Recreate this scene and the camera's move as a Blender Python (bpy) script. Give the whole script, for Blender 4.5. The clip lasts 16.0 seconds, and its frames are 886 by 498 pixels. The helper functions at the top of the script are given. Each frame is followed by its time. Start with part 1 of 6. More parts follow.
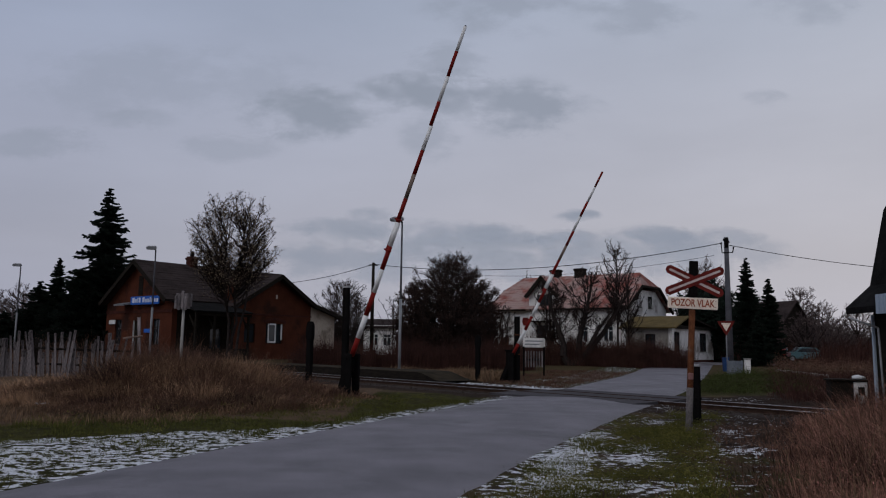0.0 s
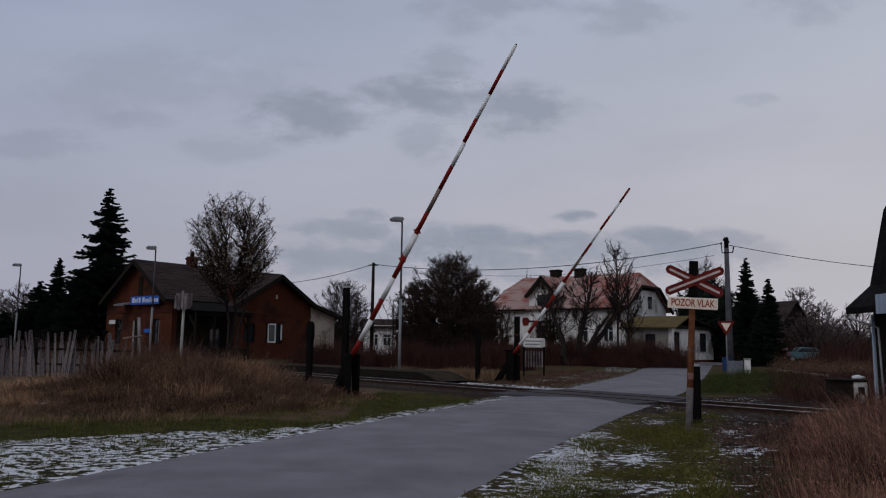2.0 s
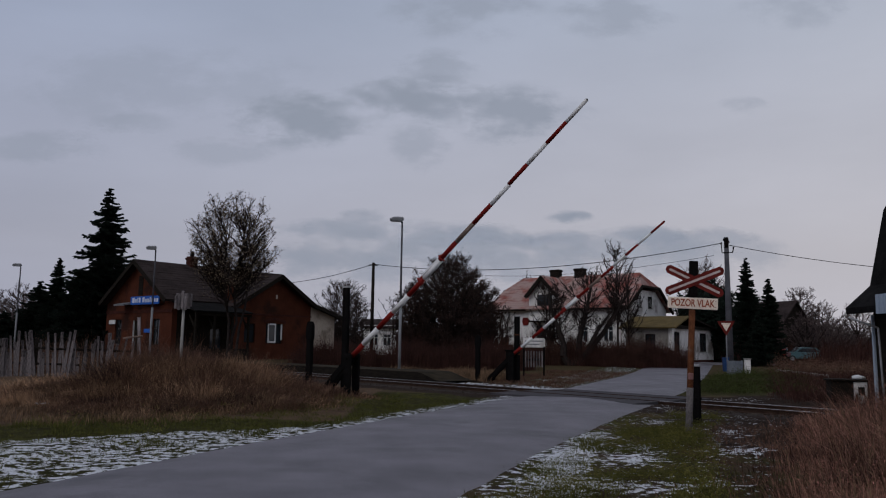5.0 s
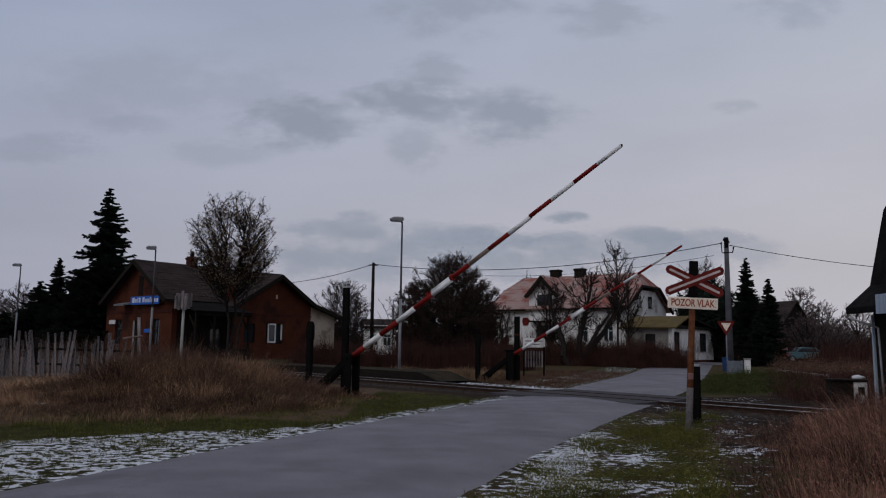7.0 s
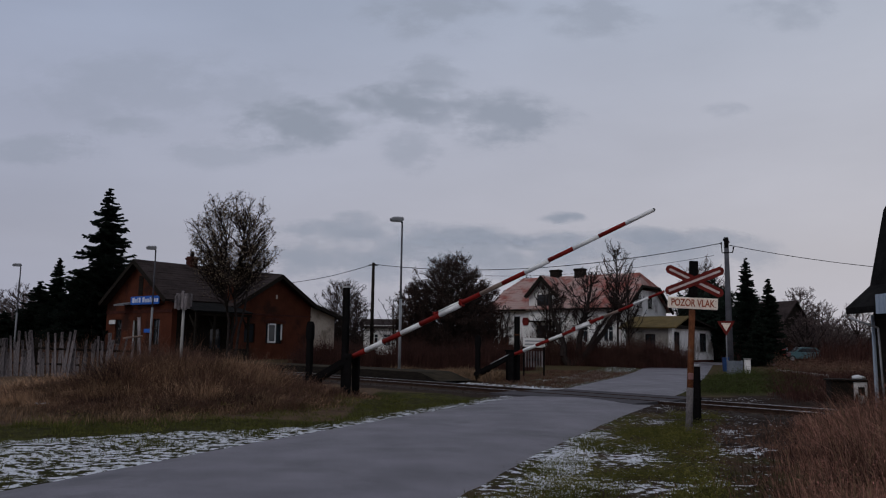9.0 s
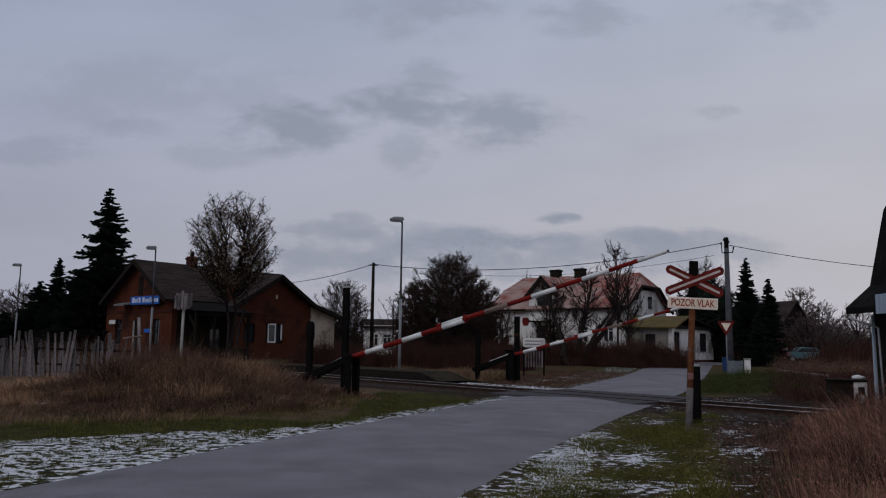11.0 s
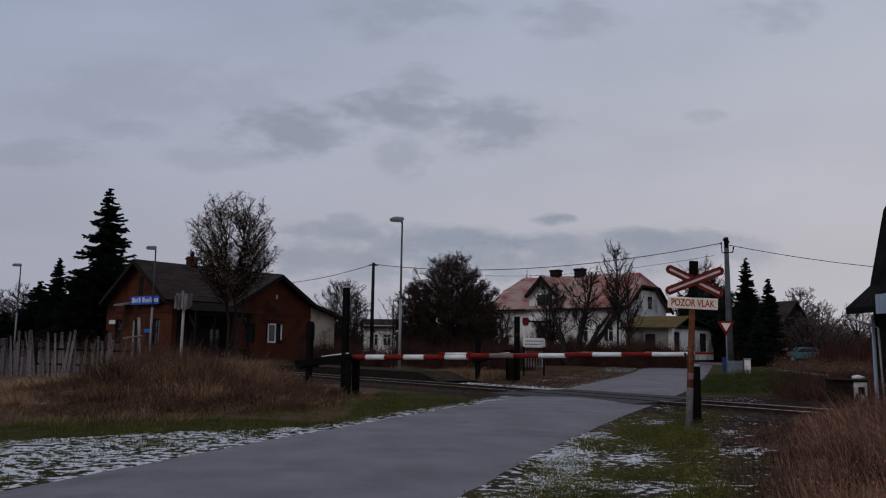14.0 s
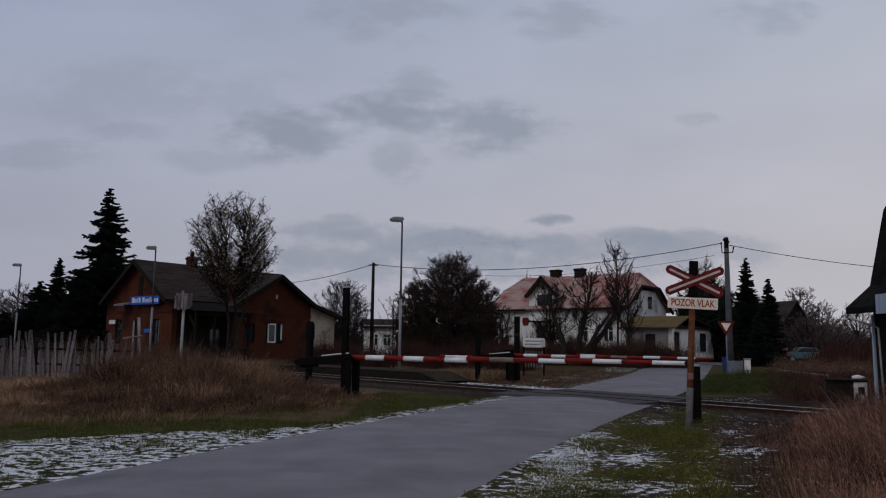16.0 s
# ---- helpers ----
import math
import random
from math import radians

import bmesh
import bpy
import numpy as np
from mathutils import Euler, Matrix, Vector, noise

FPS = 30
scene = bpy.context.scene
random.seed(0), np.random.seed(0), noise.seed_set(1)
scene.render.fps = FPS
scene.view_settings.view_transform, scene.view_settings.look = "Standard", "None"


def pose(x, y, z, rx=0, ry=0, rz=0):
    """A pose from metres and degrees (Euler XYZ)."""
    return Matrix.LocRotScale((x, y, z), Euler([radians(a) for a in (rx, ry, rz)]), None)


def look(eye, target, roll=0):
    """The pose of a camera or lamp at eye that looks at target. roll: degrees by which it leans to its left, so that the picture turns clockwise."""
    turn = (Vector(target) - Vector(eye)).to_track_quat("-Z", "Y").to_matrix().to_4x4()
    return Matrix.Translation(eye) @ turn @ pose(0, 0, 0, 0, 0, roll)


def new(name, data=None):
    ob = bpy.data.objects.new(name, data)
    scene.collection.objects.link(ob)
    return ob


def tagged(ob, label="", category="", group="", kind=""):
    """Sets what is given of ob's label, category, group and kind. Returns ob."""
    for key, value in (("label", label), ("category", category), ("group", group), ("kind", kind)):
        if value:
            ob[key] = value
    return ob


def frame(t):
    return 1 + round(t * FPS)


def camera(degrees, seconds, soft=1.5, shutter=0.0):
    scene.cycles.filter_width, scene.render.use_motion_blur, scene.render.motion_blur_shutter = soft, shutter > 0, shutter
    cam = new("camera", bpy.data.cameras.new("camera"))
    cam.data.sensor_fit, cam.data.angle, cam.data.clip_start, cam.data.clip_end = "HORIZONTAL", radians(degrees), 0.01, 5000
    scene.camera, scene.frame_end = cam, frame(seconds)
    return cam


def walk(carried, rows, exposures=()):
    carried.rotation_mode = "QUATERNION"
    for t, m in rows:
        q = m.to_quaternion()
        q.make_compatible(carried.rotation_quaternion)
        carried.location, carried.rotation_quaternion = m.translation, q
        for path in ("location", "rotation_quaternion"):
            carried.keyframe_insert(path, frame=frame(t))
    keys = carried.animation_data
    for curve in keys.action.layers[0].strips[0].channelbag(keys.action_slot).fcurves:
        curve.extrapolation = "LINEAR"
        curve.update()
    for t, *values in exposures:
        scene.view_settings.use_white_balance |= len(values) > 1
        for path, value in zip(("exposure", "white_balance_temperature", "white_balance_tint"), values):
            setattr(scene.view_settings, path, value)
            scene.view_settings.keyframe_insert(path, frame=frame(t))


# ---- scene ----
cam = camera(60.0, 16.0, soft=1.15)
EYE = look((0, 0, 1.55), (0, 100, 1.55 + 100 * math.tan(0.126)), 0.8)
walk(cam, [(0.0, EYE), (16.0, EYE)], [(0.0, 0.0, 6500, 10), (16.0, 0.0, 6500, 10)])

# ---- sky and light: a dull winter overcast ----
world = bpy.data.worlds.new("overcast")
scene.world = world
world.use_nodes = True
wn, wl = world.node_tree.nodes, world.node_tree.links
wn.clear()
w_out = wn.new("ShaderNodeOutputWorld")
w_bg = wn.new("ShaderNodeBackground")
w_sky = wn.new("ShaderNodeTexSky")
w_sky.sky_type = "NISHITA"
w_sky.sun_disc = False
w_sky.sun_elevation = radians(45)
w_sky.sun_rotation = radians(217)
w_sky.dust_density = 6.0
w_dim = wn.new("ShaderNodeMix")
w_dim.data_type = "RGBA"
w_dim.blend_type = "MULTIPLY"
w_dim.inputs[0].default_value = 1.0
w_dim.inputs[7].default_value = (0.08, 0.08, 0.08, 1)
wl.new(w_sky.outputs[0], w_dim.inputs[6])
w_geo = wn.new("ShaderNodeTexCoord")
w_sep = wn.new("ShaderNodeSeparateXYZ")
wl.new(w_geo.outputs["Generated"], w_sep.inputs[0])
w_ramp = wn.new("ShaderNodeValToRGB")
els = w_ramp.color_ramp.elements
els[0].position, els[0].color = 0.0, (0.455, 0.447, 0.505, 1)
els[1].position, els[1].color = 1.0, (0.20, 0.225, 0.29, 1)
for pos, col in ((0.12, (0.458, 0.450, 0.500, 1)), (0.28, (0.440, 0.456, 0.532, 1)), (0.45, (0.376, 0.422, 0.522, 1))):
    el = els.new(pos)
    el.color = col
wl.new(w_sep.outputs[2], w_ramp.inputs[0])
# broad soft unevenness of the cloud deck
w_map = wn.new("ShaderNodeMapping")
w_map.inputs["Scale"].default_value = (1.0, 1.0, 3.0)
wl.new(w_geo.outputs["Generated"], w_map.inputs[0])
w_noise = wn.new("ShaderNodeTexNoise")
w_noise.inputs["Scale"].default_value = 3.5
w_noise.inputs["Detail"].default_value = 5
wl.new(w_map.outputs[0], w_noise.inputs[0])
w_var = wn.new("ShaderNodeMapRange")
w_var.inputs[1].default_value, w_var.inputs[2].default_value = 0.3, 0.7
w_var.inputs[3].default_value, w_var.inputs[4].default_value = 0.95, 1.05
wl.new(w_noise.outputs[0], w_var.inputs[0])
w_mul = wn.new("ShaderNodeMix")
w_mul.data_type = "RGBA"
w_mul.blend_type = "MULTIPLY"
w_mul.inputs[0].default_value = 1.0
wl.new(w_ramp.outputs[0], w_mul.inputs[6])
wl.new(w_var.outputs[0], w_mul.inputs[7])
# the cloud deck thins a little towards the south-east
w_side = wn.new("ShaderNodeMapRange")
w_side.inputs[1].default_value, w_side.inputs[2].default_value = -0.5, 0.5
w_side.inputs[3].default_value, w_side.inputs[4].default_value = 0.0, 1.0
wl.new(w_sep.outputs[0], w_side.inputs[0])
w_tint = wn.new("ShaderNodeMix")
w_tint.data_type = "RGBA"
w_tint.inputs[6].default_value = (0.83, 0.872, 0.955, 1)
w_tint.inputs[7].default_value = (1.12, 1.105, 1.075, 1)
wl.new(w_side.outputs[0], w_tint.inputs[0])
w_tilt = wn.new("ShaderNodeMix")
w_tilt.data_type = "RGBA"
w_tilt.blend_type = "MULTIPLY"
w_tilt.inputs[0].default_value = 1.0
wl.new(w_mul.outputs[2], w_tilt.inputs[6])
wl.new(w_tint.outputs[2], w_tilt.inputs[7])
w_mix = wn.new("ShaderNodeMix")
w_mix.data_type = "RGBA"
w_mix.inputs[0].default_value = 0.92
wl.new(w_dim.outputs[2], w_mix.inputs[6])
wl.new(w_tilt.outputs[2], w_mix.inputs[7])
wl.new(w_mix.outputs[2], w_bg.inputs[0])
w_bg.inputs[1].default_value = 1.0
wl.new(w_bg.outputs[0], w_out.inputs[0])

sun = new("sun", bpy.data.lights.new("sun", "SUN"))
sun.data.energy, sun.data.angle, sun.data.color = 0.6, radians(40), (1.0, 0.97, 0.93)
sun.matrix_world = look((-66, -68, 110), (0, 20, 0))


# ---- materials ----
def surface(name, dark, light, scale=4.0, rough=0.8, bump=0.3, fine=40.0, metal=0.0, contrast=0.25, stretch=(1, 1, 1), stain=None, stain_at=0.6, per_piece=0.0, spec=0.05, per_island=0.0):
    m = bpy.data.materials.new(name)
    m.use_nodes = True
    n, l = m.node_tree.nodes, m.node_tree.links
    b = n["Principled BSDF"]
    b.inputs["Roughness"].default_value, b.inputs["Metallic"].default_value = rough, metal
    b.inputs["Specular IOR Level"].default_value = spec
    tc = n.new("ShaderNodeTexCoord")
    mp = n.new("ShaderNodeMapping")
    mp.inputs["Scale"].default_value = stretch
    l.new(tc.outputs["Object"], mp.inputs[0])
    big = n.new("ShaderNodeTexNoise")
    big.inputs["Scale"].default_value, big.inputs["Detail"].default_value = scale, 6
    small = n.new("ShaderNodeTexNoise")
    small.inputs["Scale"].default_value, small.inputs["Detail"].default_value = fine, 4
    l.new(mp.outputs[0], big.inputs[0])
    l.new(mp.outputs[0], small.inputs[0])
    add = n.new("ShaderNodeMath")
    add.operation = "MULTIPLY_ADD"
    l.new(small.outputs[0], add.inputs[0])
    add.inputs[1].default_value = 0.5
    half = n.new("ShaderNodeMath")
    half.operation = "MULTIPLY"
    half.inputs[1].default_value = 0.5
    l.new(big.outputs[0], half.inputs[0])
    l.new(half.outputs[0], add.inputs[2])
    ramp = n.new("ShaderNodeMapRange")
    ramp.inputs[1].default_value, ramp.inputs[2].default_value = 0.5 - contrast / 2, 0.5 + contrast / 2
    l.new(add.outputs[0], ramp.inputs[0])
    mix = n.new("ShaderNodeMix")
    mix.data_type = "RGBA"
    mix.inputs[6].default_value, mix.inputs[7].default_value = (*dark, 1), (*light, 1)
    l.new(ramp.outputs[0], mix.inputs[0])
    out = mix.outputs[2]
    if stain:
        st = n.new("ShaderNodeTexNoise")
        st.inputs["Scale"].default_value, st.inputs["Detail"].default_value = scale * 0.45, 8
        st.inputs["Roughness"].default_value = 0.65
        l.new(mp.outputs[0], st.inputs[0])
        sr = n.new("ShaderNodeMapRange")
        sr.inputs[1].default_value, sr.inputs[2].default_value = stain_at - 0.06, stain_at + 0.06
        l.new(st.outputs[0], sr.inputs[0])
        sm = n.new("ShaderNodeMix")
        sm.data_type = "RGBA"
        l.new(sr.outputs[0], sm.inputs[0])
        l.new(out, sm.inputs[6])
        sm.inputs[7].default_value = (*stain, 1)
        out = sm.outputs[2]
    if per_piece or per_island:
        if per_piece:
            oi = n.new("ShaderNodeObjectInfo").outputs["Random"]
        else:
            oi = n.new("ShaderNodeNewGeometry").outputs["Random Per Island"]
        amount = per_piece or per_island
        pr = n.new("ShaderNodeMapRange")
        pr.inputs[3].default_value, pr.inputs[4].default_value = 1 - amount, 1 + amount
        l.new(oi, pr.inputs[0])
        pm = n.new("ShaderNodeMix")
        pm.data_type = "RGBA"
        pm.blend_type = "MULTIPLY"
        pm.inputs[0].default_value = 1.0
        l.new(out, pm.inputs[6])
        l.new(pr.outputs[0], pm.inputs[7])
        out = pm.outputs[2]
    l.new(out, b.inputs["Base Color"])
    if bump:
        bp = n.new("ShaderNodeBump")
        bp.inputs["Strength"].default_value = bump
        bp.inputs["Distance"].default_value = 0.02
        l.new(add.outputs[0], bp.inputs["Height"])
        l.new(bp.outputs[0], b.inputs["Normal"])
    return m


def glass(name, tint=(0.02, 0.025, 0.03)):
    m = bpy.data.materials.new(name)
    m.use_nodes = True
    b = m.node_tree.nodes["Principled BSDF"]
    b.inputs["Base Color"].default_value = (*tint, 1)
    b.inputs["Roughness"].default_value = 0.06
    b.inputs["Specular IOR Level"].default_value = 0.5
    return m


ASPHALT = surface("asphalt", (0.105, 0.098, 0.112), (0.205, 0.191, 0.215), 0.9, 0.66, 0.6, 70, contrast=0.30, stain=(0.100, 0.094, 0.106), stain_at=0.60, spec=0.25)
CONCRETE = surface("concrete", (0.22, 0.21, 0.20), (0.36, 0.35, 0.33), 1.5, 0.9, 0.4, 30, stain=(0.12, 0.11, 0.10))
BALLAST = surface("ballast", (0.018, 0.014, 0.013), (0.058, 0.045, 0.039), 3, 0.95, 1.0, 25, contrast=0.3)
STONES = surface("ballast_stone", (0.022, 0.018, 0.016), (0.075, 0.058, 0.050), 6, 0.95, 0.4, 30, per_island=0.5)
RAIL_RUST = surface("rusty_rail", (0.024, 0.015, 0.012), (0.055, 0.033, 0.024), 5, 0.7, 0.3, 50)
RAIL_TOP = surface("polished_rail", (0.18, 0.17, 0.17), (0.30, 0.29, 0.29), 3, 0.35, 0.05, 50, metal=0.85)
SLEEPER = surface("tarred_sleeper", (0.025, 0.02, 0.016), (0.06, 0.05, 0.04), 3, 0.9, 0.5, 30, per_piece=0.3)
RED = surface("red_barrier_paint", (0.13, 0.010, 0.009), (0.20, 0.018, 0.014), 3, 0.55, 0.1, 30, stain=(0.12, 0.03, 0.02), stain_at=0.68)
WHITE = surface("white_barrier_paint", (0.62, 0.62, 0.62), (0.80, 0.80, 0.80), 3, 0.55, 0.1, 30, stain=(0.35, 0.33, 0.30), stain_at=0.68)
BLACK = surface("black_steel", (0.003, 0.003, 0.003), (0.008, 0.007, 0.007), 4, 0.9, 0.2, 30, stain=(0.018, 0.010, 0.007), stain_at=0.64, spec=0.05)
GREYBAR = surface("bare_grey_steel", (0.22, 0.22, 0.23), (0.36, 0.36, 0.37), 4, 0.6, 0.2, 30)
GALV = surface("galvanised_steel", (0.16, 0.165, 0.175), (0.26, 0.265, 0.28), 3, 0.55, 0.1, 30, metal=0.2)
RUST = surface("rusted_steel", (0.060, 0.022, 0.011), (0.15, 0.058, 0.028), 5, 0.9, 0.4, 40, stain=(0.20, 0.14, 0.11), stain_at=0.64)
SLEEVE = surface("worn_grey_sleeve", (0.07, 0.062, 0.062), (0.16, 0.145, 0.145), 4, 0.8, 0.3, 30, stain=(0.07, 0.04, 0.03), stain_at=0.6)
SIGN_RED = surface("faded_red_paint", (0.085, 0.010, 0.009), (0.165, 0.025, 0.020), 4, 0.6, 0.1, 40, stain=(0.06, 0.012, 0.010), stain_at=0.56)
SIGN_WHITE = surface("weathered_white_paint", (0.66, 0.56, 0.47), (0.84, 0.74, 0.64), 6, 0.6, 0.1, 40, stain=(0.38, 0.22, 0.12), stain_at=0.66)
BRICK = surface("red_brickwork", (0.048, 0.0155, 0.0095), (0.098, 0.032, 0.018), 1.2, 0.9, 0.4, 14, contrast=0.35, stain=(0.035, 0.016, 0.012), stain_at=0.56)
BRICK_TRIM = surface("dark_brick_trim", (0.035, 0.015, 0.012), (0.075, 0.026, 0.02), 2, 0.9, 0.3, 20)
PLASTER_BEIGE = surface("beige_plaster", (0.34, 0.28, 0.23), (0.48, 0.41, 0.34), 1.0, 0.9, 0.3, 20, stain=(0.16, 0.13, 0.10), stain_at=0.62)
PLASTER_WHITE = surface("weathered_white_plaster", (0.62, 0.60, 0.585), (0.86, 0.84, 0.825), 0.8, 0.9, 0.4, 14, contrast=0.35, stain=(0.24, 0.21, 0.19), stain_at=0.555)
ROOF_GREY = surface("weathered_grey_roofing", (0.016, 0.012, 0.0115), (0.058, 0.044, 0.042), 1.0, 0.9, 0.5, 12, contrast=0.35, stain=(0.24, 0.22, 0.22), stain_at=0.70)
ROOF_RED = surface("patched_red_tiles", (0.155, 0.052, 0.043), (0.285, 0.108, 0.090), 1.1, 0.85, 0.5, 6, contrast=0.3, stain=(0.30, 0.21, 0.19), stain_at=0.50, per_island=0.25)
ROOF_YELLOW = surface("ochre_sheet_roof", (0.085, 0.062, 0.026), (0.15, 0.110, 0.048), 1.5, 0.8, 0.2, 18, stain=(0.10, 0.075, 0.04), stain_at=0.6)
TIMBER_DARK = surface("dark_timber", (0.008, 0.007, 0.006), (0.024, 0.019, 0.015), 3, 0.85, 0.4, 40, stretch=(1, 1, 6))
TIMBER_GREY = surface("weathered_grey_timber", (0.030, 0.025, 0.026), (0.24, 0.212, 0.217), 2.5, 0.9, 0.6, 30, stretch=(4, 4, 0.6), per_piece=0.35)
WINDOW_FRAME = surface("white_window_paint", (0.5, 0.5, 0.5), (0.72, 0.72, 0.72), 5, 0.6, 0.1, 40)
PANE = glass("window_glass")
BLUE = surface("blue_enamel", (0.02, 0.09, 0.38), (0.03, 0.13, 0.50), 3, 0.4, 0.02, 30)
LETTER = surface("white_lettering", (0.46, 0.49, 0.58), (0.60, 0.63, 0.72), 3, 0.5, 0.0, 30)
BARK = surface("grey_brown_bark", (0.013, 0.010, 0.010), (0.038, 0.030, 0.027), 4, 0.95, 0.5, 40, stretch=(3, 3, 0.8))
TWIG = surface("thin_twigs", (0.018, 0.013, 0.012), (0.046, 0.033, 0.030), 1.5, 0.95, 0.0, 30, per_island=0.3)
# TWIG made paler for distant trees: the haze is put into the colour
HAZED_TWIG = surface("haze_paled_twigs", (0.050, 0.038, 0.038), (0.125, 0.093, 0.090), 0.8, 0.95, 0.0, 30, per_island=0.3)
TWIG_RED = surface("reddish_stems", (0.024, 0.012, 0.011), (0.075, 0.035, 0.028), 1.2, 0.95, 0.0, 30, per_island=0.35)
NEEDLES = surface("dark_spruce_needles", (0.005, 0.009, 0.007), (0.016, 0.024, 0.018), 2, 0.9, 0.0, 30, per_island=0.3)
LEAF_DARK = surface("dark_shrub_leaves", (0.022, 0.013, 0.011), (0.058, 0.035, 0.028), 2, 0.9, 0.0, 30, per_island=0.4)
LEAF_DRY = surface("withered_leaves", (0.07, 0.052, 0.034), (0.19, 0.145, 0.095), 2, 0.9, 0.0, 30, per_island=0.4)
STRAW = surface("dry_grass_straw", (0.065, 0.041, 0.027), (0.30, 0.19, 0.115), 2.0, 0.95, 0.0, 20, contrast=0.4, per_island=0.45, stain=(0.055, 0.038, 0.028), stain_at=0.57)
# the near-black stain paints the shaded gaps inside the bramble thicket
BRAMBLE = surface("russet_bramble", (0.076, 0.039, 0.030), (0.40, 0.21, 0.152), 1.6, 0.95, 0.0, 20, contrast=0.45, per_island=0.7, stain=(0.022, 0.012, 0.010), stain_at=0.54)
GREEN = surface("short_winter_grass", (0.034, 0.037, 0.010), (0.115, 0.115, 0.032), 1.2, 0.95, 0.0, 20, contrast=0.4, per_island=0.4)
SNOW = surface("old_snow", (0.52, 0.53, 0.57), (0.72, 0.73, 0.77), 3, 0.8, 0.3, 30)
ROOF_BLACK = surface("tarred_dark_roofing", (0.006, 0.006, 0.006), (0.016, 0.015, 0.015), 2.0, 0.95, 0.4, 14, spec=0.04)
PANEL = surface("worn_dark_crossing", (0.040, 0.037, 0.041), (0.085, 0.079, 0.087), 1.2, 0.8, 0.5, 30, contrast=0.35)
GRIME = surface("grimy_grey_plaster", (0.18, 0.165, 0.15), (0.36, 0.33, 0.30), 1.0, 0.9, 0.3, 16, contrast=0.35, stain=(0.08, 0.065, 0.055), stain_at=0.56)
POLE_GREY = surface("dark_weathered_concrete", (0.05, 0.05, 0.058), (0.10, 0.10, 0.112), 1.5, 0.9, 0.3, 30)
WORN = surface("paint_worn_to_wood", (0.13, 0.09, 0.075), (0.26, 0.20, 0.17), 5, 0.8, 0.3, 30, stretch=(0.4, 3, 3))
CAR_BLUE = surface("teal_car_paint", (0.05, 0.11, 0.13), (0.07, 0.14, 0.16), 2, 0.3, 0.0, 30, spec=0.5)
CAR_RED = surface("red_car_paint", (0.16, 0.02, 0.015), (0.2, 0.03, 0.02), 2, 0.3, 0.0, 30, spec=0.5)
RUBBER = surface("black_rubber", (0.01, 0.01, 0.01), (0.025, 0.025, 0.025), 8, 0.9, 0.2, 50)
LETTER_RED = surface("faded_red_lettering", (0.20, 0.045, 0.02), (0.34, 0.09, 0.045), 9, 0.7, 0.0, 40)
TAG_PINK = surface("faded_pink_plastic", (0.17, 0.085, 0.08), (0.26, 0.14, 0.13), 7, 0.7, 0.1, 40)
STRIPE_PINK = surface("worn_pinkish_white", (0.38, 0.30, 0.28), (0.56, 0.47, 0.44), 7, 0.7, 0.1, 40)
WALL_BLUE = surface("pale_blue_boards", (0.28, 0.34, 0.42), (0.38, 0.44, 0.52), 2, 0.8, 0.2, 30, stretch=(1, 1, 0.3))
DEAD_BROWN = surface("dead_brown_weeds", (0.042, 0.024, 0.018), (0.205, 0.116, 0.079), 1.6, 0.95, 0.0, 20, contrast=0.4, per_island=0.5, stain=(0.028, 0.018, 0.015), stain_at=0.57)
LITTER = surface("brown_dead_leaves", (0.045, 0.026, 0.020), (0.16, 0.088, 0.062), 1.4, 0.95, 0.0, 20, contrast=0.35, per_island=0.5)
RUSSET_LEAF = surface("russet_bramble_leaves", (0.095, 0.040, 0.033), (0.38, 0.175, 0.138), 1.6, 0.95, 0.0, 20, contrast=0.35, per_island=0.5, stain=(0.06, 0.032, 0.026), stain_at=0.56)
BANK_GREEN = surface("dull_green_bank", (0.018, 0.026, 0.008), (0.070, 0.082, 0.026), 1.4, 0.95, 0.0, 20, contrast=0.35, per_island=0.45, stain=(0.04, 0.03, 0.018), stain_at=0.62)
WEED_GREEN = surface("olive_weed_leaves", (0.036, 0.038, 0.010), (0.165, 0.152, 0.040), 1.6, 0.95, 0.0, 20, contrast=0.35, per_island=0.45, stain=(0.08, 0.055, 0.03), stain_at=0.60)
PALE_STRAW = surface("bleached_lodged_straw", (0.20, 0.115, 0.070), (0.54, 0.335, 0.205), 2.0, 0.95, 0.0, 20, contrast=0.4, per_island=0.45, stain=(0.09, 0.055, 0.036), stain_at=0.58)


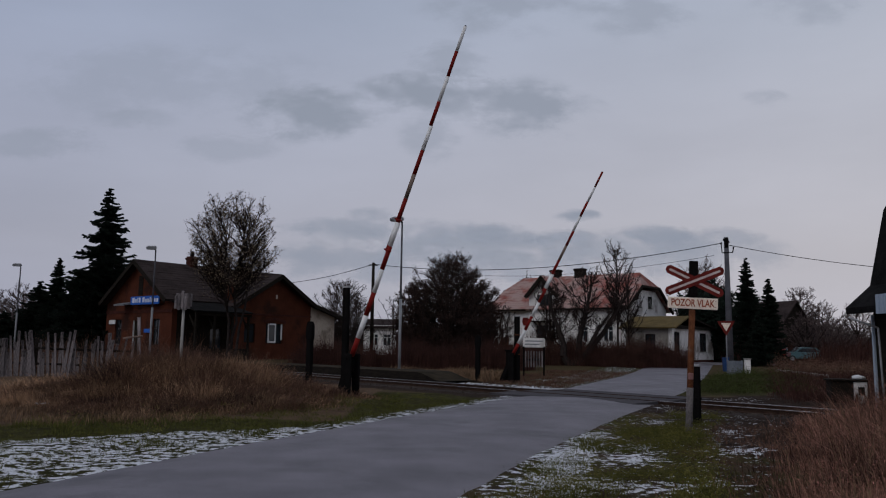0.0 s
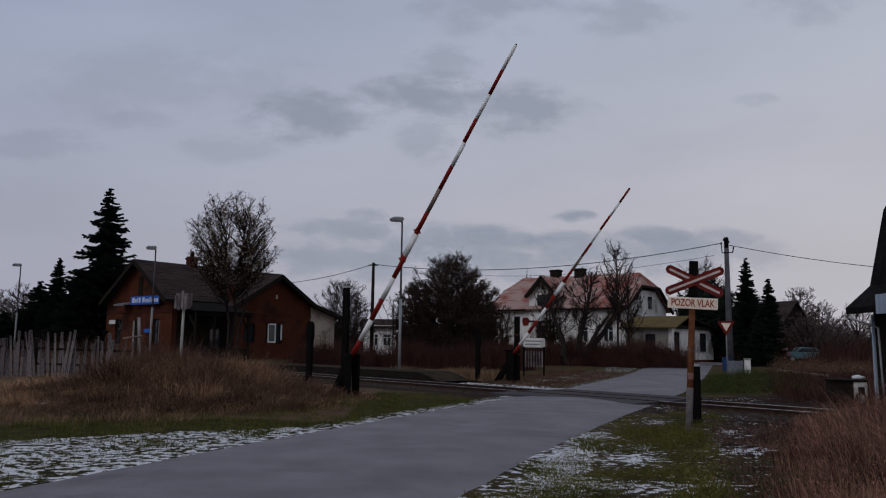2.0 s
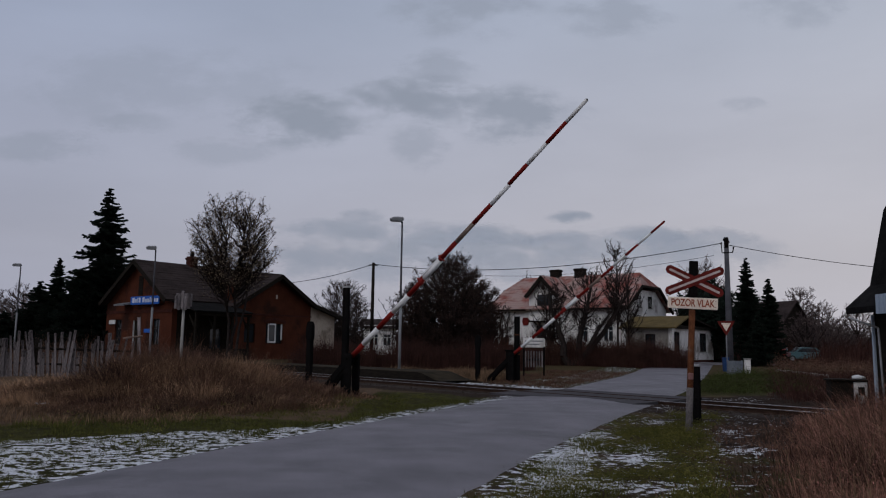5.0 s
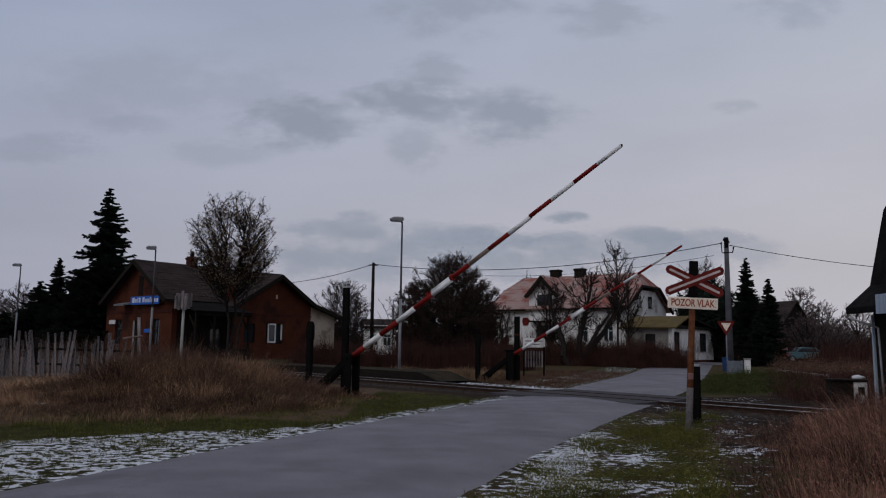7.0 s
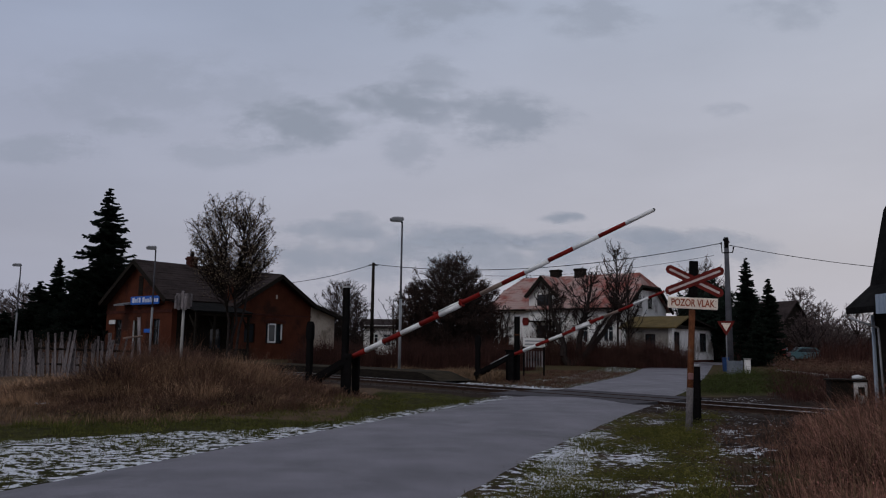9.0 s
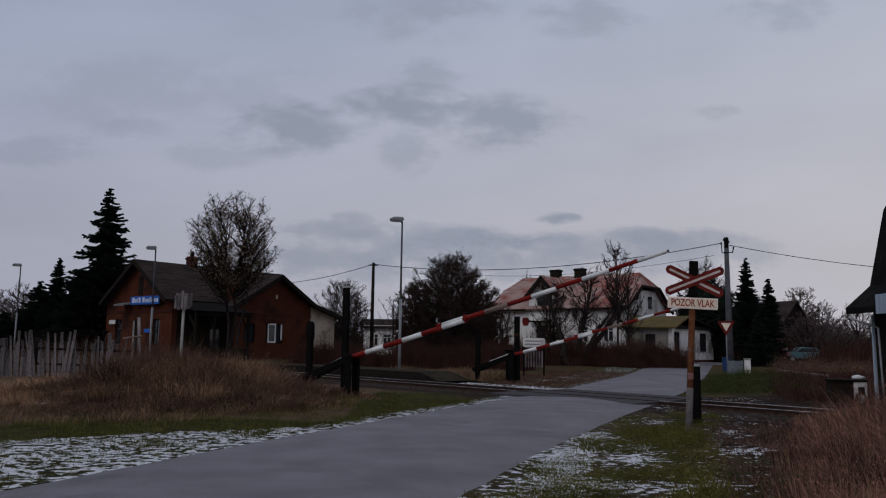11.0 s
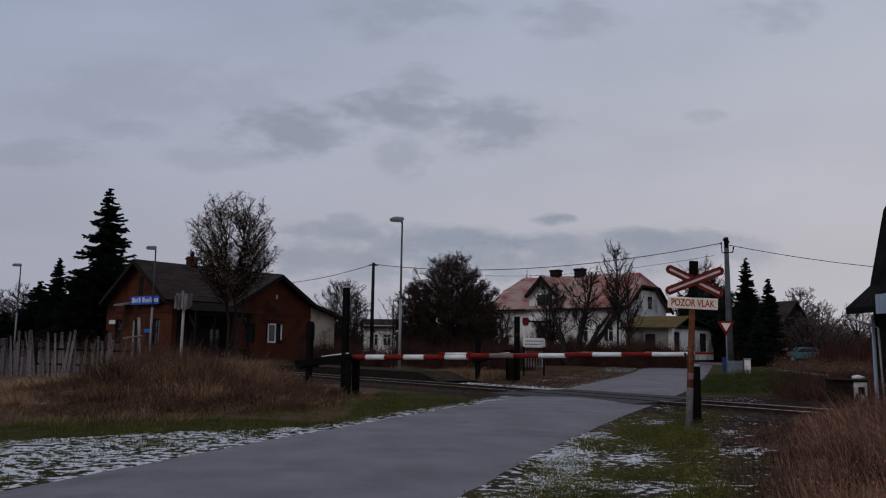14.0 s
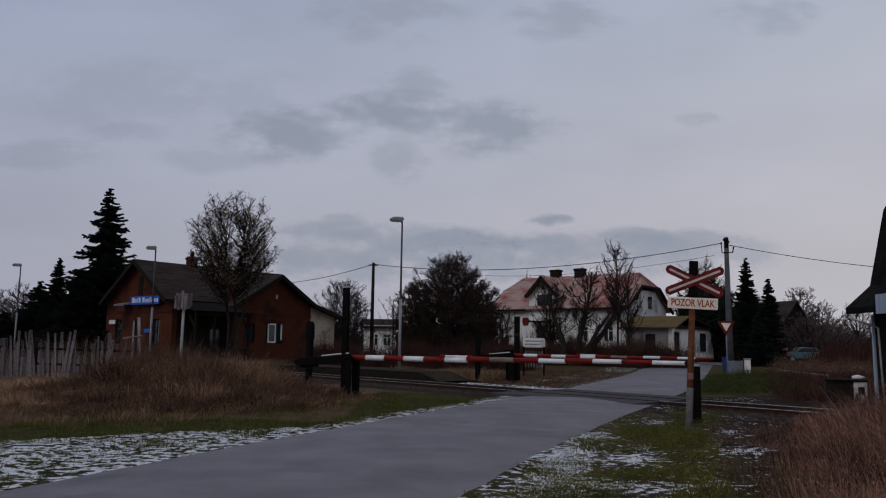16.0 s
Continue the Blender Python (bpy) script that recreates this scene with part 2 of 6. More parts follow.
def ground_material():
    """Grass, bare soil and thin snow, laid out by the cover attribute (red snow, green grass, blue soil)."""
    m = bpy.data.materials.new("verge_ground")
    m.use_nodes = True
    n, l = m.node_tree.nodes, m.node_tree.links
    b = n["Principled BSDF"]
    b.inputs["Roughness"].default_value = 0.95
    b.inputs["Specular IOR Level"].default_value = 0.03
    tc = n.new("ShaderNodeTexCoord")
    at = n.new("ShaderNodeVertexColor")
    at.layer_name = "cover"
    sp = n.new("ShaderNodeSeparateColor")
    l.new(at.outputs[0], sp.inputs[0])

    def tex(scale, detail=6, rough=0.6):
        t = n.new("ShaderNodeTexNoise")
        t.inputs["Scale"].default_value, t.inputs["Detail"].default_value, t.inputs["Roughness"].default_value = scale, detail, rough
        l.new(tc.outputs["Object"], t.inputs[0])
        return t.outputs[0]

    def mixed(a, c, fac):
        x = n.new("ShaderNodeMix")
        x.data_type = "RGBA"
        for sock, v in ((x.inputs[6], a), (x.inputs[7], c)):
            if isinstance(v, tuple):
                sock.default_value = (*v, 1)
            else:
                l.new(v, sock)
        l.new(fac, x.inputs[0])
        return x.outputs[2]

    def ranged(v, lo, hi):
        r = n.new("ShaderNodeMapRange")
        r.inputs[1].default_value, r.inputs[2].default_value = lo, hi
        l.new(v, r.inputs[0])
        return r.outputs[0]

    def summed(a, c, gain):
        x = n.new("ShaderNodeMath")
        x.operation = "MULTIPLY_ADD"
        l.new(c, x.inputs[0])
        x.inputs[1].default_value = gain
        l.new(a, x.inputs[2])
        return x.outputs[0]

    fine, mid = tex(20, 5, 0.7), tex(2.6, 7, 0.65)
    # grass and soil colours are darkened to carry the shade between plants
    grass = mixed((0.010, 0.010, 0.004), (0.066, 0.062, 0.020), ranged(summed(mid, fine, 0.8), 0.65, 1.15))
    straw = mixed((0.055, 0.036, 0.024), (0.13, 0.085, 0.055), ranged(summed(mid, fine, 0.6), 0.6, 1.0))
    soil = mixed((0.012, 0.008, 0.007), (0.048, 0.032, 0.024), ranged(summed(mid, fine, 0.6), 0.6, 1.0))
    c = mixed(straw, grass, ranged(summed(sp.outputs[1], mid, 1.0), 0.85, 1.15))
    c = mixed(c, soil, ranged(summed(sp.outputs[2], mid, 1.0), 0.9, 1.15))
    white = mixed((0.46, 0.47, 0.51), (0.74, 0.75, 0.79), ranged(fine, 0.3, 0.7))
    clump = tex(7.0, 4, 0.6)
    sn = summed(summed(summed(sp.outputs[0], mid, 0.95), clump, 1.9), fine, 0.9)
    c = mixed(c, white, ranged(sn, 2.52, 2.58))
    l.new(c, b.inputs["Base Color"])
    bp = n.new("ShaderNodeBump")
    bp.inputs["Strength"].default_value, bp.inputs["Distance"].default_value = 0.7, 0.04
    l.new(summed(summed(mid, fine, 0.7), clump, 0.8), bp.inputs["Height"])
    l.new(bp.outputs[0], b.inputs["Normal"])
    return m


GROUND = ground_material()


# ---- building blocks ----
def link(name, bm, material, parent=None, label=""):
    me = bpy.data.meshes.new(name)
    bm.normal_update()
    bm.to_mesh(me)
    bm.free()
    for mm in material if isinstance(material, (list, tuple)) else [material]:
        me.materials.append(mm)
    ob = new(name, me)
    if parent:
        ob.parent = parent
    if label:
        tagged(ob, label)
    return ob


def part(name, bm, material, parent, label=""):
    return link(name, bm, material, parent, label)


def raw(name, verts, faces, material, parent=None, smooth=False):
    me = bpy.data.meshes.new(name)
    me.from_pydata(verts, [], faces)
    me.materials.append(material)
    if smooth:
        me.polygons.foreach_set("use_smooth", [True] * len(me.polygons))
    me.update()
    ob = new(name, me)
    if parent:
        ob.parent = parent
    return ob


def thing(name, m, label, category, group="", kind=""):
    ob = new(name)
    ob.empty_display_size = 0.2
    ob.matrix_world = m
    return tagged(ob, label, category, group, kind)


def box(bm, x0, x1, y0, y1, z0, z1, bev=0.0, m=None, slot=0):
    r = bmesh.ops.create_cube(bm, size=1)
    vs = r["verts"]
    for v in vs:
        v.co = Vector((x0 + (v.co.x + 0.5) * (x1 - x0), y0 + (v.co.y + 0.5) * (y1 - y0), z0 + (v.co.z + 0.5) * (z1 - z0)))
    fs = set(f for v in vs for f in v.link_faces)
    for f in fs:
        f.material_index = slot
    if bev:
        es = list(set(e for v in vs for e in v.link_edges))
        q = bmesh.ops.bevel(bm, geom=es, offset=bev, segments=1, affect="EDGES")
        vs = list(set(v for f in q["faces"] for v in f.verts)) + [v for v in vs if v.is_valid]
        vs = list(set(vs))
    if m is not None:
        bmesh.ops.transform(bm, matrix=m, verts=[v for v in vs if v.is_valid])
    return bm


def rod(bm, a, b, r0, r1=None, n=10, slot=0):
    """A round bar from a to b."""
    a, b = Vector(a), Vector(b)
    r1 = r0 if r1 is None else r1
    q = (b - a).to_track_quat("Z", "Y").to_matrix()
    rings = []
    for p, r in ((a, r0), (b, r1)):
        rings.append([bm.verts.new(p + q @ Vector((r * math.cos(2 * math.pi * k / n), r * math.sin(2 * math.pi * k / n), 0))) for k in range(n)])
    for k in range(n):
        f = bm.faces.new((rings[0][k], rings[0][(k + 1) % n], rings[1][(k + 1) % n], rings[1][k]))
        f.smooth = True
        f.material_index = slot
    bm.faces.new(rings[0][::-1]).material_index = slot
    bm.faces.new(rings[1]).material_index = slot
    return bm


def prism(bm, poly, a, b, axis="y", slot=0):
    """A flat outline (two coordinates a point) drawn out from a to b along the axis."""
    def at(p, d):
        return {"y": (p[0], d, p[1]), "x": (d, p[0], p[1]), "z": (p[0], p[1], d)}[axis]
    lo = [bm.verts.new(at(p, a)) for p in poly]
    hi = [bm.verts.new(at(p, b)) for p in poly]
    k = len(poly)
    fs = [bm.faces.new(lo), bm.faces.new(hi[::-1])]
    for i in range(k):
        fs.append(bm.faces.new((lo[i], hi[i], hi[(i + 1) % k], lo[(i + 1) % k])))
    for f in fs:
        f.material_index = slot
    bmesh.ops.recalc_face_normals(bm, faces=fs)
    return bm


def slab(bm, a, b, c, d, t):
    """A plate of thickness t hanging below the four corners."""
    pts = [Vector(p) for p in (a, b, c, d)]
    nrm = (pts[1] - pts[0]).cross(pts[3] - pts[0]).normalized()
    if nrm.z < 0:
        nrm = -nrm
    top = [bm.verts.new(p) for p in pts]
    low = [bm.verts.new(p - nrm * t) for p in pts]
    fs = [bm.faces.new(top), bm.faces.new(low[::-1])]
    for i in range(4):
        fs.append(bm.faces.new((top[i], low[i], low[(i + 1) % 4], top[(i + 1) % 4])))
    bmesh.ops.recalc_face_normals(bm, faces=fs)
    return bm


def wall_panel(bm, x0, x1, z0, z1, y0, y1, holes=(), axis="x"):
    """An upright wall along an axis with openings (x0, x1, z0, z1) right through it."""
    def put(a, b, c, d):
        if b - a > 1e-4 and d - c > 1e-4:
            if axis == "x":
                box(bm, a, b, y0, y1, c, d)
            else:
                box(bm, y0, y1, a, b, c, d)
    holes = sorted(holes)
    at = x0
    for h in holes:
        put(at, h[0], z0, z1)
        put(h[0], h[1], z0, h[2])
        put(h[0], h[1], h[3], z1)
        at = h[1]
    put(at, x1, z0, z1)
    return bm


def smooth_step(t):
    t = max(0.0, min(1.0, t))
    return t * t * (3 - 2 * t)


# ---- the lie of the land ----
ROAD = ((-30, -14.5), (-6, -6.9), (2, -4.35), (8.2, -2.25), (12, -0.85), (18, 1.7), (24, 4.45), (30, 7.1), (45, 12.9), (62, 19.3), (70, 22.3))
TN = (0.762, 0.648)      # across the track, towards the far side
TD = (-0.648, 0.762)     # along the track, towards the station
RAIL_N = 19.45           # where the nearer rail lies across


def road_x(y):
    for (ya, xa), (yb, xb) in zip(ROAD, ROAD[1:]):
        if y <= yb:
            t = (y - ya) / (yb - ya)
            return xa + (xb - xa) * t
    return ROAD[-1][1] + (y - ROAD[-1][0]) * 0.37


def road_off(x, y):
    return (x - road_x(y)) * 0.925


def across(x, y):
    return TN[0] * x + TN[1] * y


def bump_at(x, y, cx, cy, rx, ry, h, rot=0.0):
    dx, dy = x - cx, y - cy
    c, s = math.cos(rot), math.sin(rot)
    u, v = (dx * c + dy * s) / rx, (-dx * s + dy * c) / ry
    return h * math.exp(-(u * u + v * v))


def ground_z(x, y):
    z = 0.5 * smooth_step((y - 42) / 30)
    off = road_off(x, y)
    clear = smooth_step((abs(off) - 2.6) / 2.0)
    trk = smooth_step((abs(across(x, y) - RAIL_N - 0.72) - 2.0) / 2.0)
    h = bump_at(x, y, -7.4, 20.8, 3.4, 2.4, 0.50, -0.2) + bump_at(x, y, -13.5, 24.0, 6, 3.2, 0.42, -0.1) + bump_at(x, y, -5.2, 21.6, 2.0, 1.4, 0.25) + bump_at(x, y, 9.5, 9.0, 2.6, 4.5, 0.45)
    h += bump_at(x, y, 17, 40, 6, 5, 0.25)
    h += 0.05 * noise.noise(Vector((x * 0.6, y * 0.6, 0))) + 0.025 * noise.noise(Vector((x * 2.1, y * 2.1, 3)))
    dip = -0.10 * (1 - trk)
    return z + h * clear * trk + dip * clear - 0.03 * (1 - clear)


def spread(dense_lo, dense_hi, step, far):
    vals = list(np.arange(dense_lo, dense_hi + 1e-6, step))
    d, x = step, dense_hi
    up = []
    while x < far:
        d *= 1.25
        x += d
        up.append(x)
    d, x = step, dense_lo
    dn = []
    while x > -far:
        d *= 1.25
        x -= d
        dn.append(x)
    return dn[::-1] + vals + up


SNOW_PATCHES = ((1.9, 11.7, 0.42, 1.1), (1.55, 10.0, 0.32, 0.8), (2.8, 11.4, 0.42, 0.9), (2.1, 9.0, 0.75, 0.45), (1.2, 8.6, 0.3, 0.8), (4.6, 12.1, 0.4, 0.5), (4.7, 17.0, 0.35, 0.5), (5.5, 15.0, 0.25, 0.7), (2.75, 14.0, 0.3, 1.3), (3.3, 12.9, 0.35, 0.5), (3.1, 9.2, 0.35, 0.4))


def build_ground():
    xs, ys = spread(-24, 26, 0.25, 2600), spread(4, 46, 0.25, 2600)
    verts, cover = [], []
    for y in ys:
        for x in xs:
            near = abs(x) < 120 and -40 < y < 160
            verts.append((x, y, ground_z(x, y) if near else 0.5 * smooth_step((y - 42) / 30)))
            off = road_off(x, y)
            a = across(x, y)
            snow, grass, soil = 0.0, 0.5, 0.0
            if y < 26 and near:
                if off < 0:
                    edge = -off - 2.3
                    # a broad snowy verge near the viewer that narrows to a strip towards the track
                    width = 0.95 + 3.0 * smooth_step((15.5 - y) / 3.5)
                    snow = (0.66 if y < 15 else 0.63) * smooth_step((width - edge) / 0.6) * (1 if edge > -0.25 else 0.5)
                    grass = 0.75 if edge < 5.0 else 0.2
                else:
                    edge = off - 2.3
                    snow = 0.40 * smooth_step((4.4 - edge) / 1.6) + sum(bump_at(x, y, cx, cy, ra, rb, 0.36, -0.36) for cx, cy, ra, rb in SNOW_PATCHES)
                    snow += 0.27 * math.exp(-((edge - 0.3) / 0.45) ** 2) * smooth_step((15.5 - y) / 2.0) * (0.7 + 0.6 * noise.noise(Vector((x * 0.9, y * 0.9, 17))))
                    soil = 0.3 if edge < -0.1 else 0.0
                    grass = 0.62 + 0.35 * noise.noise(Vector((x * 1.1, y * 1.1, 21))) if edge < 4.2 else 0.15
                    # patches of dark soil, also painted in as shaded gaps between the tufts
                    soil = max(soil, 0.45 + 0.7 * noise.noise(Vector((x * 1.3, y * 1.3, 27))))
            if near and y > 26 and a > RAIL_N + 3 and off < -2.2 and off > -5:
                snow, grass = 0.50, 0.7
            if near and off > 2 and off < 5.0 and 27 < y < 44:
                grass = 1.0
            if abs(a - RAIL_N - 0.72) < 3.6:
                soil = 0.95
            if near and off > 4.0 + 0.8 * noise.noise(Vector((x * 0.8, y * 0.8, 9))) and 12 < y < 40 and not (y > 27 and off < 5.2):
                soil, grass = 0.95, 0.2
            if near and x < -2 and y > 16 and off < -3 and a < RAIL_N - 3.2:
                grass, soil = 0.15, 0.1
            if near and 21.6 < a < 23.4 and off < -2.2 and 0.3 < x < 5.2:
                snow, soil = 0.70, 0.0
            cover.append((snow, grass, soil, 1.0))
    w = len(xs)
    faces = [(j * w + i, j * w + i + 1, (j + 1) * w + i + 1, (j + 1) * w + i) for j in range(len(ys) - 1) for i in range(w - 1)]
    ob = raw("ground", verts, faces, GROUND, smooth=True)
    at = ob.data.color_attributes.new("cover", "FLOAT_COLOR", "POINT")
    at.data.foreach_set("color", np.array(cover, dtype=np.float32).ravel())
    tagged(ob, "flat winter ground with dull grass, soil and thin snow", "ground", kind="structure")


build_ground()


def ribbon(name, ys, half, mat, lift, label, bow=0.03):
    verts, faces = [], []
    cols = 9
    for k, y in enumerate(ys):
        hl = half + 0.045 * noise.noise(Vector((y * 0.9, 0, 1))) + 0.02 * noise.noise(Vector((y * 3.3, 0, 4)))
        hr = half + 0.045 * noise.noise(Vector((y * 0.9, 7, 1))) + 0.02 * noise.noise(Vector((y * 3.3, 7, 4)))
        for i in range(cols):
            t = i / (cols - 1)
            off = (-hl + (hl + hr) * t) / 0.925
            x = road_x(y) + off
            z = 0.5 * smooth_step((y - 42) / 30) + lift + bow * (1 - (2 * t - 1) ** 2) - (0.05 if i in (0, cols - 1) else 0)
            verts.append((x, y, z))
    for k in range(len(ys) - 1):
        for i in range(cols - 1):
            a = k * cols + i
            faces.append((a, a + 1, a + cols + 1, a + cols))
    ob = raw(name, verts, faces, mat, smooth=True)
    return tagged(ob, label, "road", kind="structure")


ribbon("road", list(np.arange(-30, 68, 0.3)), 2.28, ASPHALT, 0.012, "narrow worn grey asphalt road over the level crossing")
bm = bmesh.new()
box(bm, 10, 27, 62.5, 67.5, 0.30, 0.475)
tagged(link("side_street", bm, ASPHALT), "grey asphalt side street before the houses", "road", kind="structure")


# ---- the railway ----
def track_point(s):
    """Along the track: straight at the crossing, bending away towards the station."""
    base = Vector((6.33, 23.02, 0)) + Vector((TN[0], TN[1], 0)) * (RAIL_N + 0.7175 - across(6.33, 23.02))
    if s <= 20:
        return base + Vector((TD[0], TD[1], 0)) * s, math.atan2(TD[1], TD[0])
    h0, R = math.atan2(TD[1], TD[0]), 62.0
    p = base + Vector((TD[0], TD[1], 0)) * 20
    arc = min(s - 20, 16.0)
    h = h0 + arc / R
    p = p + R * Vector((math.sin(h) - math.sin(h0), -math.cos(h) + math.cos(h0), 0))
    p = p + Vector((math.cos(h), math.sin(h), 0)) * (s - 20 - arc)
    return p, h


def sweep(bm, outline, offset, s0, s1, step, slot=0):
    prev = None
    for s in list(np.arange(s0, s1, step)) + [s1]:
        p, h = track_point(s)
        side = Vector((math.sin(h), -math.cos(h), 0))   # towards the far side
        ring = [bm.verts.new(p + side * (offset + o[0]) + Vector((0, 0, o[1]))) for o in outline]
        if prev:
            for i in range(len(ring)):
                f = bm.faces.new((prev[i], prev[(i + 1) % len(ring)], ring[(i + 1) % len(ring)], ring[i]))
                f.material_index = slot
        else:
            bm.faces.new(ring)
        prev = ring
    bm.faces.new(prev[::-1])
    return bm


track = thing("railway_track", pose(0, 0, 0), "single railway track with rusty rails on dark ballast", "railway track", kind="structure")
S0, S1 = -45, 75
bm = bmesh.new()
sweep(bm, [(-2.3, -0.25), (-1.5, -0.08), (1.5, -0.08), (2.3, -0.25)], 0, S0, S1, 2.0)
part("ballast_bed", bm, BALLAST, track)
for off in (-0.7175, 0.7175):
    bm = bmesh.new()
    sweep(bm, [(-0.065, -0.08), (0.065, -0.08), (0.065, -0.065), (0.012, -0.045), (0.012, 0.02), (0.036, 0.03), (0.036, 0.058), (-0.036, 0.058), (-0.036, 0.03), (-0.012, 0.02), (-0.012, -0.045), (-0.065, -0.065)], off, S0, S1, 1.5)
    rail = part("rail", bm, RAIL_RUST, track)
    bm = bmesh.new()
    for sa, sb in ((S0, -0.35), (5.4, S1)):
        sweep(bm, [(-0.034, 0.0585), (0.034, 0.0585), (0.030, 0.068), (-0.030, 0.068)], off, sa, sb, 1.5)
    part("rail_head", bm, RAIL_TOP, rail, "bright worn running surface")
    bm = bmesh.new()
    sweep(bm, [(-0.034, 0.0585), (0.034, 0.0585), (0.030, 0.068), (-0.030, 0.068)], off, -0.35, 5.4, 1.5)
    part("rail_head", bm, RAIL_RUST, rail, "muddy running surface in the road")

# sleepers, one mesh for all
bm = bmesh.new()
box(bm, -1.25, 1.25, -0.13, 0.13, -0.17, -0.065, 0.015)
proto = part("sleeper", bm, SLEEPER, track)
first = True
for k in range(150):
    s = S0 + 2 + k * 0.65
    p, h = track_point(s)
    if abs(road_off(p.x, p.y)) < 2.9:
        continue
    ob = proto if first else new("sleeper", proto.data)
    first = False
    ob.parent = track
    ob.matrix_local = Matrix.Translation(p) @ Matrix.Rotation(h - math.pi / 2, 4, "Z")

# loose ballast stones
rng = random.Random(5)
verts, faces = [], []
for k in range(5000):
    s, o = rng.uniform(-16, 30), rng.uniform(-2.2, 2.2)
    p, h = track_point(s)
    side = Vector((math.sin(h), -math.cos(h), 0))
    q = p + side * o
    if abs(road_off(q.x, q.y)) < 2.6:
        continue
    r = rng.uniform(0.025, 0.06)
    z = -0.08 - max(0, abs(o) - 1.5) * 0.2
    i = len(verts)
    a = rng.uniform(0, 6.3)
    for j in range(3):
        verts.append((q.x + r * math.cos(a + j * 2.1), q.y + r * math.sin(a + j * 2.1), z - 0.01))
    verts.append((q.x + rng.uniform(-r, r) * 0.4, q.y + rng.uniform(-r, r) * 0.4, z + r * rng.uniform(0.5, 1.1)))
    faces += [(i, i + 1, i + 3), (i + 1, i + 2, i + 3), (i + 2, i, i + 3)]
ob = raw("ballast_stones", verts, faces, STONES, track)
tagged(ob, "loose dark ballast stones", kind="stuff")

# crossing panels between and beside the rails
for lo, hi in ((-2.0, -0.80), (-0.62, 0.62), (0.80, 2.0)):
    bm = bmesh.new()
    sweep(bm, [(lo, -0.06), (hi, -0.06), (hi, 0.052), (lo, 0.052 if abs(lo) < 1 else 0.03)], 0, -0.35, 5.4, 0.6)
    part("crossing_panel", bm, PANEL, track, "dark worn asphalt infill between the rails")

# low platform with a ramped end
platform = thing("station_platform", pose(0, 0, 0), "low earth platform with a dark edge wall beside the track", "platform", kind="structure")
bm = bmesh.new()
prev = None
for s in list(np.arange(12.2, 14.4, 0.3)) + list(np.arange(14.4, 70, 1.5)):
    p, h = track_point(s)
    side = Vector((math.sin(h), -math.cos(h), 0))
    top = 0.02 + 0.36 * smooth_step((s - 12.3) / 1.8)
    ring = [bm.verts.new(p + side * o + Vector((0, 0, z))) for o, z in ((1.75, -0.25), (1.75, top), (2.05, top + 0.02), (3.6, top + 0.03), (4.8, -0.12))]
    if prev:
        for i in range(4):
            f = bm.faces.new((prev[i], prev[i + 1], ring[i + 1], ring[i]))
            f.material_index = 0 if i == 0 else 1
    prev = ring
bmesh.ops.recalc_face_normals(bm, faces=bm.faces)
PLAT_TOP = surface("platform_earth", (0.014, 0.011, 0.008), (0.048, 0.038, 0.024), 1.5, 0.95, 0.4, 20, stain=(0.42, 0.40, 0.38), stain_at=0.68)
part("platform_body", bm, [TIMBER_DARK, PLAT_TOP], platform)

# ---- the level-crossing barriers ----
STRIPE = 0.6935
BOOM_TURN = math.degrees(-0.666)


def boom_radius(i, n):
    return 0.074 - 0.030 * i / n


